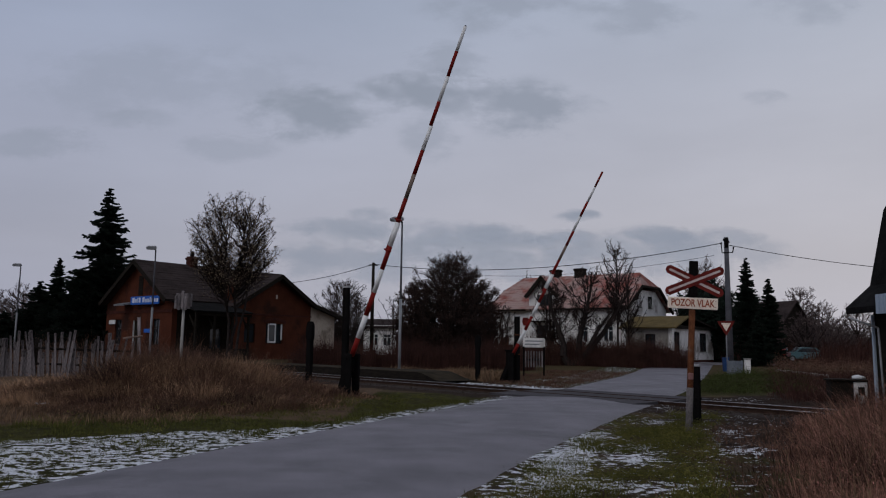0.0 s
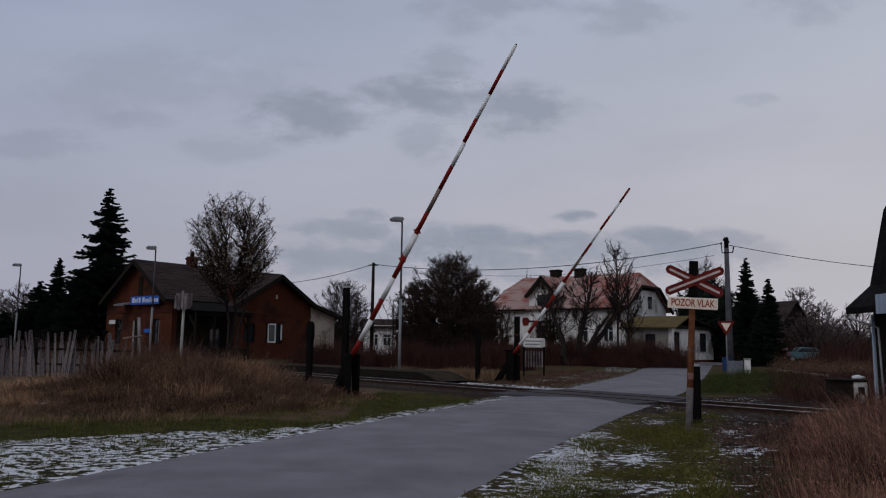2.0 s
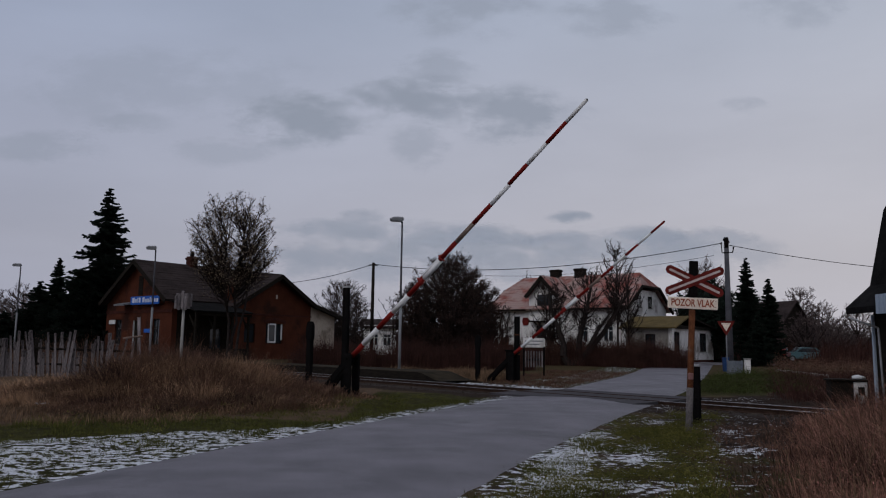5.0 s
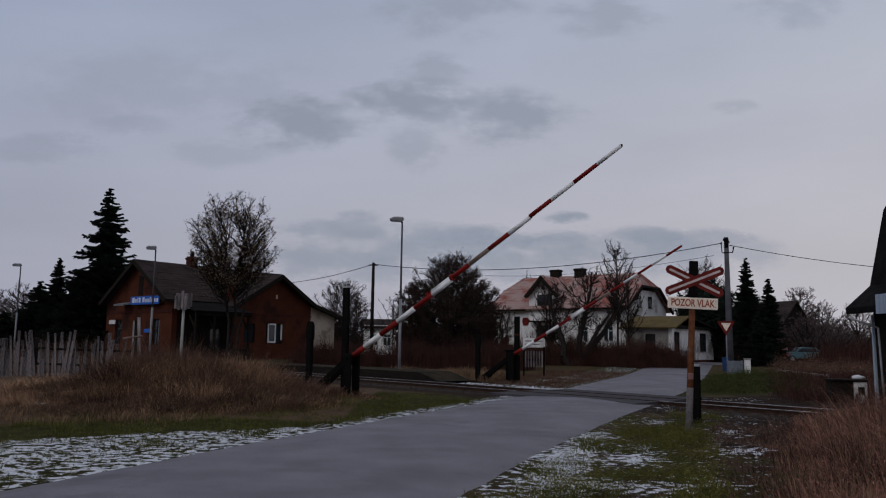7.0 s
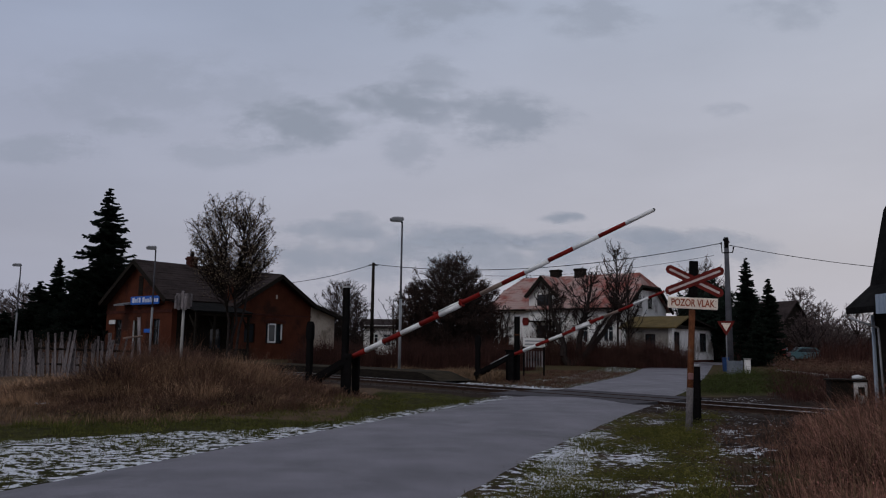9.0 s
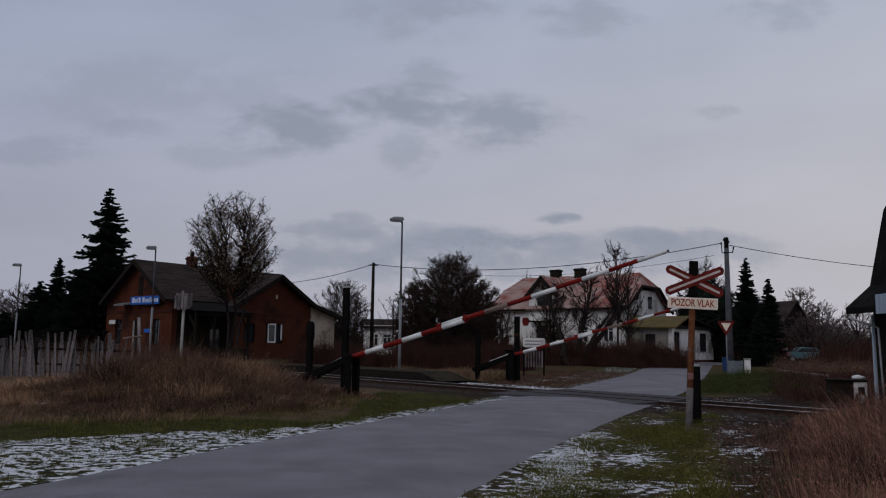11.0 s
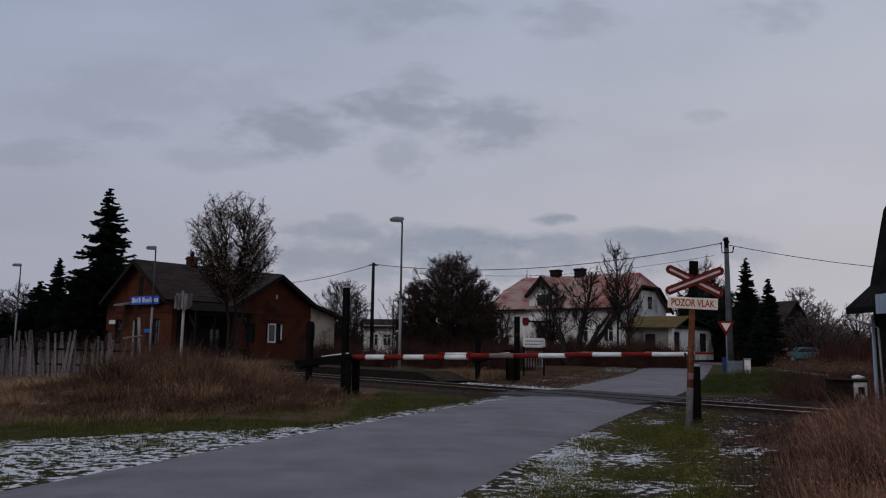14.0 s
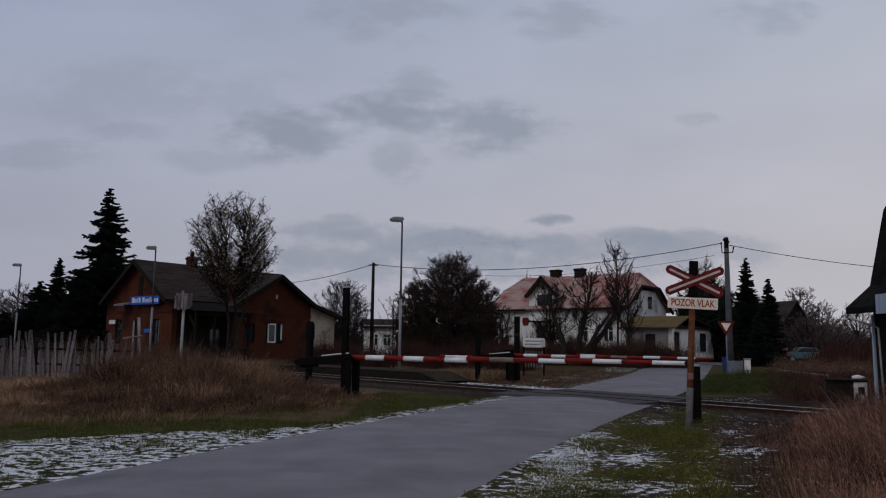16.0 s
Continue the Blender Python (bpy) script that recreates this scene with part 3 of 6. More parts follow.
def barrier(m, stripes, pivot_h, label):
    """A hand-cranked mechanical barrier; its boom turns about the local y axis at the pivot."""
    base = thing("level_crossing_barrier", m, label, "barrier", "crossing barriers")
    # pedestal: two flat posts that hold the pivot
    for y in (-0.17, 0.17):
        bm = bmesh.new()
        box(bm, -0.03, 0.25, y - 0.035, y + 0.035, -0.3, pivot_h + 0.10, 0.02)
        box(bm, -0.09, 0.31, y - 0.05, y + 0.05, -0.3, 0.05, 0.01)
        part("pivot_post", bm, BLACK, base)
    bm = bmesh.new()
    rod(bm, (0.08, -0.24, pivot_h), (0.08, 0.24, pivot_h), 0.045, n=12)
    part("pivot_axle", bm, BLACK, base)
    arm = new("boom")
    arm.parent = base
    arm.location = (0.08, 0, pivot_h)
    d0 = 0.60
    # painted stripes, root first, in three lengths that overlap a little
    for i in range(-1, stripes):
        a = d0 + i * STRIPE if i >= 0 else 0.04
        b = d0 + (i + 1) * STRIPE
        r = boom_radius(max(i, 0), stripes)
        lift = 0.0 if i < stripes * 0.36 else (0.035 if i < stripes * 0.62 else 0.055)
        bm = bmesh.new()
        rod(bm, (a, 0, lift), (b, 0, lift), r, r - 0.002, 12)
        part("boom_stripe", bm, WORN if i == stripes // 2 else RED if i % 2 else WHITE, arm, "boom section worn to bare wood" if i == stripes // 2 else "red painted boom section" if i % 2 else "white painted boom section")
    # the second length overlaps the first from above
    for a, b, mm in ((3.72, 4.0, RED), (4.0, 5.0, WHITE), (5.0, 5.18, RED)):
        bm = bmesh.new()
        rod(bm, (d0 + a * STRIPE, 0, 0.088), (d0 + b * STRIPE, 0, 0.085), 0.030, n=10)
        part("overlap_bar", bm, mm, arm, "overlapping painted bar")
    for t in (3.8, 5.1):
        bm = bmesh.new()
        box(bm, d0 + t * STRIPE - 0.02, d0 + t * STRIPE + 0.02, -0.072, 0.072, -0.06, 0.13, 0.01)
        part("splice_clamp", bm, RED if int(t) % 2 else WORN, arm)
    bm = bmesh.new()
    rod(bm, (d0 + stripes * STRIPE - 0.001, 0, 0.055), (d0 + stripes * STRIPE + 0.025, 0, 0.055), 0.034, 0.02, 10)
    part("tip_cap", bm, BLACK, arm)
    # tail with its counterweights
    for y in (-0.11, 0.11):
        bm = bmesh.new()
        prism(bm, [(0.1, 0.07), (0.1, -0.09), (-2.15, -0.30), (-2.25, -0.20), (-2.2, -0.10)], y - 0.02, y + 0.02)
        part("tail_bar", bm, BLACK, arm)
    for x, w in ((-2.05, 0.20), (-1.78, 0.20), (-1.51, 0.2)):
        bm = bmesh.new()
        box(bm, x - w / 2, x + w / 2, -0.09, 0.09, -0.34 + (x + 2.05) * 0.08, -0.06 + (x + 2.05) * 0.08, 0.02)
        part("counterweight", bm, BLACK, arm)
    bm = bmesh.new()
    rod(bm, (-1.35, 0.13, 0.02), (-0.25, 0.13, 0.115), 0.018, n=8)
    part("stay_rod", bm, WINDOW_FRAME, arm, "pale painted stay rod")
    return base, arm


near_barrier, near_boom = barrier(pose(-2.547 - 0.08 * math.cos(-0.666), 21.9 - 0.08 * math.sin(-0.666), 0.0, 0, 0, BOOM_TURN), 13, 1.205, "mechanical level-crossing barrier with red and white boom")
far_barrier, far_boom = barrier(pose(3.166 - 0.08 * math.cos(-0.666), 34.46 - 0.08 * math.sin(-0.666), 0.0, 0, 0, BOOM_TURN), 12, 1.205, "mechanical barrier with red and white boom beyond the track")


def black_post(x, y, h, w, label, round_top=False, rusty=0.0):
    p = thing("steel_post", pose(x, y, ground_z(x, y) - 0.05, 0, 0, BOOM_TURN), label, "post")
    bm = bmesh.new()
    if round_top:
        prism(bm, [(-w / 2, 0), (w / 2, 0), (w / 2, h * 0.72), (w * 0.72, h * 0.80), (w * 0.66, h * 0.95), (w * 0.3, h), (-w * 0.3, h), (-w * 0.66, h * 0.95), (-w * 0.72, h * 0.80), (-w / 2, h * 0.72)], -w * 0.35, w * 0.35)
    else:
        box(bm, -w / 2, w / 2, -w * 0.32, w * 0.32, 0, h, 0.015)
    part("post_shaft", bm, BLACK, p)
    bm = bmesh.new()
    box(bm, -w * 0.75, w * 0.75, -w * 0.6, w * 0.6, -0.05, 0.09, 0.02)
    part("post_foot", bm, BLACK, p)
    if not round_top:
        bm = bmesh.new()
        box(bm, -w / 2 - 0.012, w / 2 + 0.012, -w * 0.32 - 0.012, w * 0.32 + 0.012, h - 0.035, h + 0.012, 0.004)
        part("post_cap", bm, GREYBAR, p, "pale metal cap")
        for k in (0.42, 0.71):
            bm = bmesh.new()
            box(bm, -w / 2 - 0.01, w / 2 + 0.01, -w * 0.32 - 0.01, w * 0.32 + 0.01, h * k, h * k + 0.05, 0.004)
            part("post_band", bm, RUST if rusty else BLACK, p)
    return p


black_post(-2.78, 22.3, 3.2, 0.195, "tall black steel drive post of the crossing barrier")
black_post(-4.02, 23.6, 2.2, 0.18, "black round-topped counterweight rest post", True)
black_post(3.4, 34.9, 3.0, 0.24, "tall dark drive post with rusty bands", rusty=1.0)
black_post(1.68, 35.8, 2.15, 0.2, "black round-topped rest post beyond the track", True)
black_post(5.53, 16.85, 1.28, 0.16, "short black boom rest post beside the road")


# ---- the warning cross ----
def text_bm(body, size):
    cu = bpy.data.curves.new("letters", "FONT")
    cu.body, cu.size, cu.align_x, cu.align_y, cu.extrude = body, size, "CENTER", "CENTER", 0.003
    cu.offset = 0.004
    tmp = bpy.data.objects.new("letters", cu)
    scene.collection.objects.link(tmp)
    me = bpy.data.meshes.new_from_object(tmp.evaluated_get(bpy.context.evaluated_depsgraph_get()))
    bm2 = bmesh.new()
    bm2.from_mesh(me)
    bpy.data.objects.remove(tmp)
    bpy.data.meshes.remove(me)
    return bm2


def stand_up(bm, x=0, y=0, z=0, rz=0.0, roll=0.0):
    m = pose(x, y, z) @ pose(0, 0, 0, 0, 0, rz) @ pose(0, 0, 0, 90, 0, 0) @ pose(0, 0, 0, 0, 0, roll)
    bmesh.ops.transform(bm, matrix=m, verts=bm.verts)
    return bm


warn = thing("warning_cross_sign", pose(4.58, 14.45, 0.0, 0, 0.0, -14) @ pose(0, 0, 0, 0, 3.0, 0), "weathered red and white level-crossing cross on a rusty post", "road sign")
bm = bmesh.new()
rod(bm, (0, 0.06, -0.3), (0, 0.06, 2.7), 0.058, n=14)
part("post_tube", bm, RUST, warn, "rusty peeling steel tube")
bm = bmesh.new()
box(bm, -0.08, 0.08, -0.005, 0.085, 2.33, 3.22, 0.006)
part("backing_plate", bm, BLACK, warn, "black backing plate")
bm = bmesh.new()
rod(bm, (0, 0.06, -0.3), (0, 0.06, 0.85), 0.062, n=14)
part("post_sleeve", bm, SLEEVE, warn, "pale worn lower sleeve")
for sgn, lift in ((1, 0.0), (-1, -0.014)):
    bm = bmesh.new()
    w, hgt, c = 0.565, 0.082, 0.05
    prism(bm, [(-w, -hgt + c), (-w + c, -hgt), (w - c, -hgt), (w, -hgt + c), (w, hgt - c), (w - c, hgt), (-w + c, hgt), (-w, hgt - c)], -0.006, 0.006, "y")
    bmesh.ops.transform(bm, matrix=pose(0.02, lift, 2.84) @ pose(0, 0, 0, 0, sgn * 24.5, 0), verts=bm.verts)
    bar = part("cross_arm", bm, SIGN_RED, warn, "faded red cross arm")
    bm = bmesh.new()
    w2, h2 = 0.50, 0.021
    prism(bm, [(-w2, -h2), (w2, -h2), (w2, h2), (-w2, h2)], -0.0095, -0.0065, "y")
    bmesh.ops.transform(bm, matrix=pose(0.02, lift, 2.84) @ pose(0, 0, 0, 0, sgn * 24.5, 0), verts=bm.verts)
    part("white_stripe", bm, STRIPE_PINK, bar, "weathered white stripe")
bm = bmesh.new()
box(bm, -0.45, 0.45, -0.012, 0.012, 2.31, 2.525, 0.008)
board = part("text_board", bm, SIGN_WHITE, warn, "rust-streaked cream board with red lettering")
board.rotation_euler = (0, radians(0.0), 0)
bm = text_bm("POZOR VLAK", 0.185)
wide = max(v.co.x for v in bm.verts) - min(v.co.x for v in bm.verts)
bmesh.ops.scale(bm, vec=(0.78 / wide, 1, 1), verts=bm.verts)
stand_up(bm, 0.0, -0.0155, 2.4175)
part("lettering", bm, LETTER_RED, board, "faded red capital letters")
for z in (2.36, 2.475):
    for x in (-0.41, 0.41):
        bm = bmesh.new()
        rod(bm, (x, -0.012, z), (x, -0.015, z), 0.007, n=8)
        part("bolt", bm, RUST, board)
bm = bmesh.new()
box(bm, -0.045, 0.05, -0.012, 0.02, 1.0, 1.12, 0.008)
part("faded_tag", bm, TAG_PINK, warn, "small faded pink tag")


# ---- houses ----
def window(parent, w, h, m, bars=1, frame_mat=None, cross=True):
    """A framed window that fills an opening; its face looks along local -y."""
    fm = frame_mat or WINDOW_FRAME
    ob = new("window")
    ob.parent = parent
    ob.matrix_local = m
    bm = bmesh.new()
    t = 0.07
    box(bm, 0, w, 0, 0.07, 0, t)
    box(bm, 0, w, 0, 0.07, h - t, h)
    box(bm, 0, t, 0, 0.07, t, h - t)
    box(bm, w - t, w, 0, 0.07, t, h - t)
    for k in range(bars):
        x = w * (k + 1) / (bars + 1)
        box(bm, x - 0.04, x + 0.04, 0.003, 0.067, t, h - t)
    if cross:
        box(bm, t, w - t, 0.006, 0.064, h * 0.68, h * 0.68 + 0.05)
    part("frame", bm, fm, ob)
    for k in range(bars + 1):
        a, b = w * k / (bars + 1) + 0.05, w * (k + 1) / (bars + 1) - 0.05
        bm = bmesh.new()
        box(bm, a, b, 0.03, 0.04, 0.05, h - 0.05)
        part("pane", bm, PANE, ob)
    bm = bmesh.new()
    box(bm, -0.06, w + 0.06, -0.09, 0.02, -0.06, -0.005, 0.008)
    part("sill", bm, CONCRETE, ob)
    return ob


def tiled_slope(parent, a, b, c, d, t, mat, rows, name="roof"):
    """A roof plane in overlapping courses; a-b is the eave, d-c the ridge."""
    a, b, c, d = (Vector(p) for p in (a, b, c, d))
    bm = bmesh.new()
    nrm = (b - a).cross(d - a).normalized()
    if nrm.z < 0:
        nrm = -nrm
    cols = 10
    rings = []
    for k in range(rows):
        for f, lift in ((k / rows, 0.014), ((k + 1) / rows, 0.0)):
            p, q = a.lerp(d, f), b.lerp(c, f)
            rings.append([bm.verts.new(p.lerp(q, i / cols) + nrm * (lift + 0.03 * noise.noise(Vector((i * 0.9 + a.x, k * 0.7 + a.y, 5))))) for i in range(cols + 1)])
    rings.append([bm.verts.new(d.lerp(c, i / cols) - nrm * t) for i in range(cols + 1)])
    rings.append([bm.verts.new(a.lerp(b, i / cols) - nrm * t) for i in range(cols + 1)])
    for r0, r1 in zip(rings, rings[1:] + rings[:1]):
        for i in range(cols):
            bm.faces.new((r0[i], r0[i + 1], r1[i + 1], r1[i]))
    for i in (0, cols):
        bm.faces.new([r[i] for r in rings])
    bmesh.ops.recalc_face_normals(bm, faces=bm.faces)
    return part(name, bm, mat, parent)


station = thing("station_house", pose(-18.93, 54.0, 0.12, 0, 0, 52.0), "old red-brick railway station with grey gabled roofs", "house")
# end wall towards the track, with gable
bm = bmesh.new()
box(bm, -0.04, 0.0, 3.9, 4.5, 4.85, 6.3, 0.01)
part("attic_hatch", bm, TIMBER_DARK, station, "dark timber attic hatch")
bm = bmesh.new()
box(bm, -0.05, 0.0, 4.0, 4.5, 6.62, 6.72, 0.01)
part("attic_lintel", bm, PLASTER_BEIGE, station, "pale lintel stone")
bm = bmesh.new()
wall_panel(bm, 0, 8.8, -0.3, 4.45, 0, 0.4, [(1.5, 2.4, 1.2, 3.1), (4.0, 5.0, 0.0, 3.0), (6.6, 7.5, 1.2, 3.1)], "y")
prism(bm, [(0, 4.45), (8.8, 4.45), (4.4, 7.33)], 0.0, 0.4, "x")
part("end_wall", bm, BRICK, station, "red brick gable wall")
bm = bmesh.new()
wall_panel(bm, 0.4, 4.7, -0.3, 4.45, 0, 0.4, [(1.2, 2.2, 0.0, 2.5), (3.2, 4.3, 0.9, 2.5)], "x")
part("long_wall", bm, TIMBER_DARK, station, "dark timber-clad wall inside the porch")
bm = bmesh.new()
wall_panel(bm, 4.7, 13.0, -0.3, 4.45, 0.0, 0.4)
part("inner_wall", bm, BRICK, station)
bm = bmesh.new()
wall_panel(bm, 0.4, 13.0, -0.3, 4.45, 8.4, 8.8)
part("rear_wall", bm, BRICK, station)
bm = bmesh.new()
wall_panel(bm, 0.4, 8.4, -0.3, 4.45, 12.6, 13.0, (), "y")
prism(bm, [(0.0, 4.45), (8.8, 4.45), (4.4, 7.33)], 12.6, 13.0, "x")
part("far_end_wall", bm, BRICK, station)
bm = bmesh.new()
box(bm, -0.05, 0.0, 0, 8.8, 3.55, 3.75)
box(bm, -0.06, 0.0, -0.06, 8.86, -0.3, 0.55)
part("brick_band", bm, BRICK_TRIM, station, "darker brick plinth and string course")
tiled_slope(station, (-0.6, -0.1, 4.42), (13.4, -0.1, 4.42), (13.4, 4.4, 7.50), (-0.6, 4.4, 7.50), 0.16, ROOF_GREY, 16)
tiled_slope(station, (-0.6, 9.0, 4.36), (13.4, 9.0, 4.36), (13.4, 4.4, 7.50), (-0.6, 4.4, 7.50), 0.16, ROOF_GREY, 16)
# cross wing
bm = bmesh.new()
wall_panel(bm, 4.7, 12.3, -0.3, 4.5, -0.7, -0.3, [(5.7, 6.7, 1.5, 2.95), (7.75, 9.45, 1.45, 3.0)])
prism(bm, [(4.7, 4.5), (12.3, 4.5), (8.7, 6.63)], -0.7, -0.3)
part("wing_wall", bm, BRICK, station, "red brick wing wall with a low gable")
bm = bmesh.new()
wall_panel(bm, -0.3, 0.0, -0.3, 4.5, 4.7, 5.1, (), "y")
part("wing_left_wall", bm, BRICK, station)
bm = bmesh.new()
wall_panel(bm, -0.3, 4.0, -0.3, 4.5, 11.95, 12.3, (), "y")
part("wing_side_wall", bm, BRICK, station)
bm = bmesh.new()
box(bm, 4.65, 12.35, -0.75, -0.7, 3.6, 3.72)
part("wing_band", bm, BRICK_TRIM, station)
bm = bmesh.new()
arch = [(7.55 + 2.1 * k / 8, 3.0 + 0.26 * math.sin(math.pi * k / 8)) for k in range(9)]
prism(bm, arch + [(x, z + 0.22) for x, z in arch[::-1]], -0.755, -0.7)
part("window_arch", bm, BRICK_TRIM, station, "dark segmental brick arch")
bm = bmesh.new()
box(bm, 8.6, 8.76, -0.73, -0.7, 4.95, 5.25)
part("gable_vent", bm, PLASTER_BEIGE, station, "small pale gable vent")
tiled_slope(station, (4.1, -1.3, 4.12), (4.1, 6.0, 4.12), (8.7, 6.0, 6.84), (8.7, -1.3, 6.84), 0.16, ROOF_GREY, 12)
tiled_slope(station, (12.6, -1.3, 4.52), (12.6, 6.0, 4.52), (8.7, 6.0, 6.84), (8.7, -1.3, 6.84), 0.16, ROOF_GREY, 12)
tiled_slope(station, (15.5, -1.25, 3.75), (15.5, 6.0, 3.75), (12.4, 6.0, 4.66), (12.4, -1.25, 4.66), 0.14, ROOF_GREY, 8, "lean_to_roof")
# plastered lean-to
bm = bmesh.new()
prism(bm, [(12.35, -0.3), (15.0, -0.3), (15.0, 3.72), (12.35, 4.46)], -0.72, -0.4)
wall_panel(bm, -0.4, 4.0, -0.3, 3.65, 14.7, 15.0, (), "y")
part("lean_to_wall", bm, PLASTER_BEIGE, station, "stained beige plaster lean-to wall")
bm = bmesh.new()
box(bm, 12.36, 15.04, -0.74, -0.72, -0.3, 0.9)
part("lean_to_plinth", bm, BRICK_TRIM, station)
# bargeboards
bm = bmesh.new()
for x0, z0, x1, z1 in ((4.1, 4.12, 8.7, 6.84), (8.7, 6.84, 12.6, 4.52), (12.5, 4.64, 15.5, 3.75)):
    slab(bm, (x0, -1.36, z0), (x1, -1.36, z1), (x1, -1.28, z1), (x0, -1.28, z0), 0.3)
part("wing_bargeboard", bm, TIMBER_DARK, station)
bm = bmesh.new()
for y0, z0, y1 in ((-0.1, 4.42, 4.4), (9.0, 4.36, 4.4)):
    slab(bm, (-0.66, y0, z0), (-0.66, y1, 7.50), (-0.58, y1, 7.50), (-0.58, y0, z0), 0.3)
part("bargeboard", bm, TIMBER_DARK, station)
window(station, 1.7, 1.55, pose(7.75, -0.5, 1.45), 2, TIMBER_DARK)
window(station, 1.0, 1.45, pose(5.7, -0.60, 1.5), 0, TIMBER_DARK)
# white casement and a white jamb strip of the wing window
casement = new("casement")
casement.parent = station
casement.matrix_local = pose(7.98, -0.66, 1.5, 0, 0, -8)
bm = bmesh.new()
for x in (0.0, 0.62):
    box(bm, x, x + 0.11, 0, 0.06, 0.0, 1.5, 0.01)
box(bm, 0.15, 0.62, 0.003, 0.057, 0.0, 0.12, 0.01)
box(bm, 0.15, 0.62, 0.003, 0.057, 1.38, 1.5, 0.01)
part("frame", bm, WINDOW_FRAME, casement, "white painted casement")
bm = bmesh.new()
box(bm, 0.14, 0.63, 0.025, 0.032, 0.1, 1.4)
part("pane", bm, PANE, casement)
bm = bmesh.new()
box(bm, 9.28, 9.41, -0.66, -0.6, 1.75, 2.95, 0.01)
part("window_jamb", bm, WINDOW_FRAME, station, "white painted jamb")
for y in (2.4, 7.5):
    window(station, 0.9, 1.9, pose(0.12, y, 1.2, 0, 0, -90), 1, TIMBER_DARK)
bm = bmesh.new()
box(bm, 0.14, 0.2, 4.02, 4.98, 0.0, 2.98)
d1 = part("door", bm, TIMBER_DARK, station, "dark panelled door")
bm = bmesh.new()
box(bm, 0.02, 0.13, 3.92, 4.02, 0.0, 3.05)
box(bm, 0.02, 0.13, 4.98, 5.08, 0.0, 3.05)
box(bm, 0.02, 0.13, 3.92, 5.08, 3.05, 3.16)
part("door_frame", bm, WINDOW_FRAME, d1, "white door frame")
bm = bmesh.new()
box(bm, 1.22, 2.18, 0.2, 0.26, 0, 2.48)
part("side_door", bm, TIMBER_DARK, station)
window(station, 1.1, 1.6, pose(3.2, 0.14, 0.9), 1, TIMBER_DARK)
# deep timber porch along the side
bm = bmesh.new()
slab(bm, (-0.1, -0.06, 4.33), (4.68, -0.06, 4.33), (4.68, -3.0, 3.62), (-0.1, -3.0, 3.62), 0.10)
part("porch_roof", bm, ROOF_BLACK, station, "black roofing felt over the porch")
for x in (0.1, 1.6, 3.1, 4.5):
    bm = bmesh.new()
    box(bm, x - 0.08, x + 0.08, -2.8, -2.64, -0.3, 3.45, 0.02)
    slab(bm, (x - 0.05, -2.64, 2.5), (x - 0.05, -2.0, 3.35), (x + 0.05, -2.0, 3.35), (x + 0.05, -2.64, 2.5), 0.1)
    part("porch_post", bm, TIMBER_DARK, station)
bm = bmesh.new()
box(bm, 0.0, 4.68, -2.82, -2.66, 3.3, 3.48)
part("porch_beam", bm, TIMBER_DARK, station)
for k in range(24):
    bm = bmesh.new()
    box(bm, 0.02 + k * 0.193, 0.20 + k * 0.193, -2.72, -2.69, 0.0, 1.05, 0.006)
    part("porch_board", bm, TIMBER_DARK, station)
for x, y, z, h in ((4.3, 4.4, 6.9, 8.15), (5.25, 0.4, 4.5, 6.35)):
    bm = bmesh.new()
    box(bm, x - 0.32, x + 0.32, y - 0.32, y + 0.32, z, h, 0.02)
    box(bm, x - 0.39, x + 0.39, y - 0.39, y + 0.39, h - 0.25, h - 0.12, 0.02)
    ch = part("chimney", bm, BRICK if y < 1 else BRICK_TRIM, station, "square brick chimney")
    bm = bmesh.new()
    rod(bm, (x, y, h - 0.02), (x, y, h + 0.42), 0.17, 0.14, 12)
    part("chimney_pot", bm, TIMBER_DARK, ch)
# station name board: the lettering is left as plain white bars
bm = bmesh.new()
box(bm, -0.45, -0.38, 1.05, 4.75, 4.12, 4.72, 0.01)
nb = part("name_board", bm, BLUE, station, "blue station name board with white lettering")
y = 4.5
for k, (w, h) in enumerate(((0.30, 0.36), (0.2, 0.26), (0.1, 0.36), (0.22, 0.36), (0, 0), (0.28, 0.36), (0.2, 0.26), (0.2, 0.26), (0.12, 0.36), (0.26, 0.26), (0.2, 0.26), (0.22, 0.26))):
    if w:
        bm = bmesh.new()
        box(bm, -0.458, -0.452, y - w, y, 4.27, 4.27 + h)
        part("letter_bar", bm, LETTER, nb, "white bar")
    y -= w + 0.09 if w else 0.16
bm = bmesh.new()
for yy in (1.5, 4.3):
    box(bm, -0.4, 0.0, yy - 0.03, yy + 0.03, 4.35, 4.45)
part("board_bracket", bm, BLACK, station)
bm = bmesh.new()
slab(bm, (-0.9, 4.95, 4.18), (-0.9, 6.3, 4.18), (0.0, 6.3, 4.35), (0.0, 4.95, 4.35), 0.12)
part("door_canopy", bm, GALV, station, "pale sheet-metal canopy")
bm = bmesh.new()
box(bm, -0.12, -0.07, 7.3, 8.2, 2.75, 3.05, 0.01)
part("notice_board", bm, WINDOW_FRAME, station, "small pale sign")
bm = bmesh.new()
box(bm, -0.12, -0.07, 2.45, 3.3, 2.1, 2.38, 0.01)
part("small_sign", bm, BLUE, station, "small blue sign")

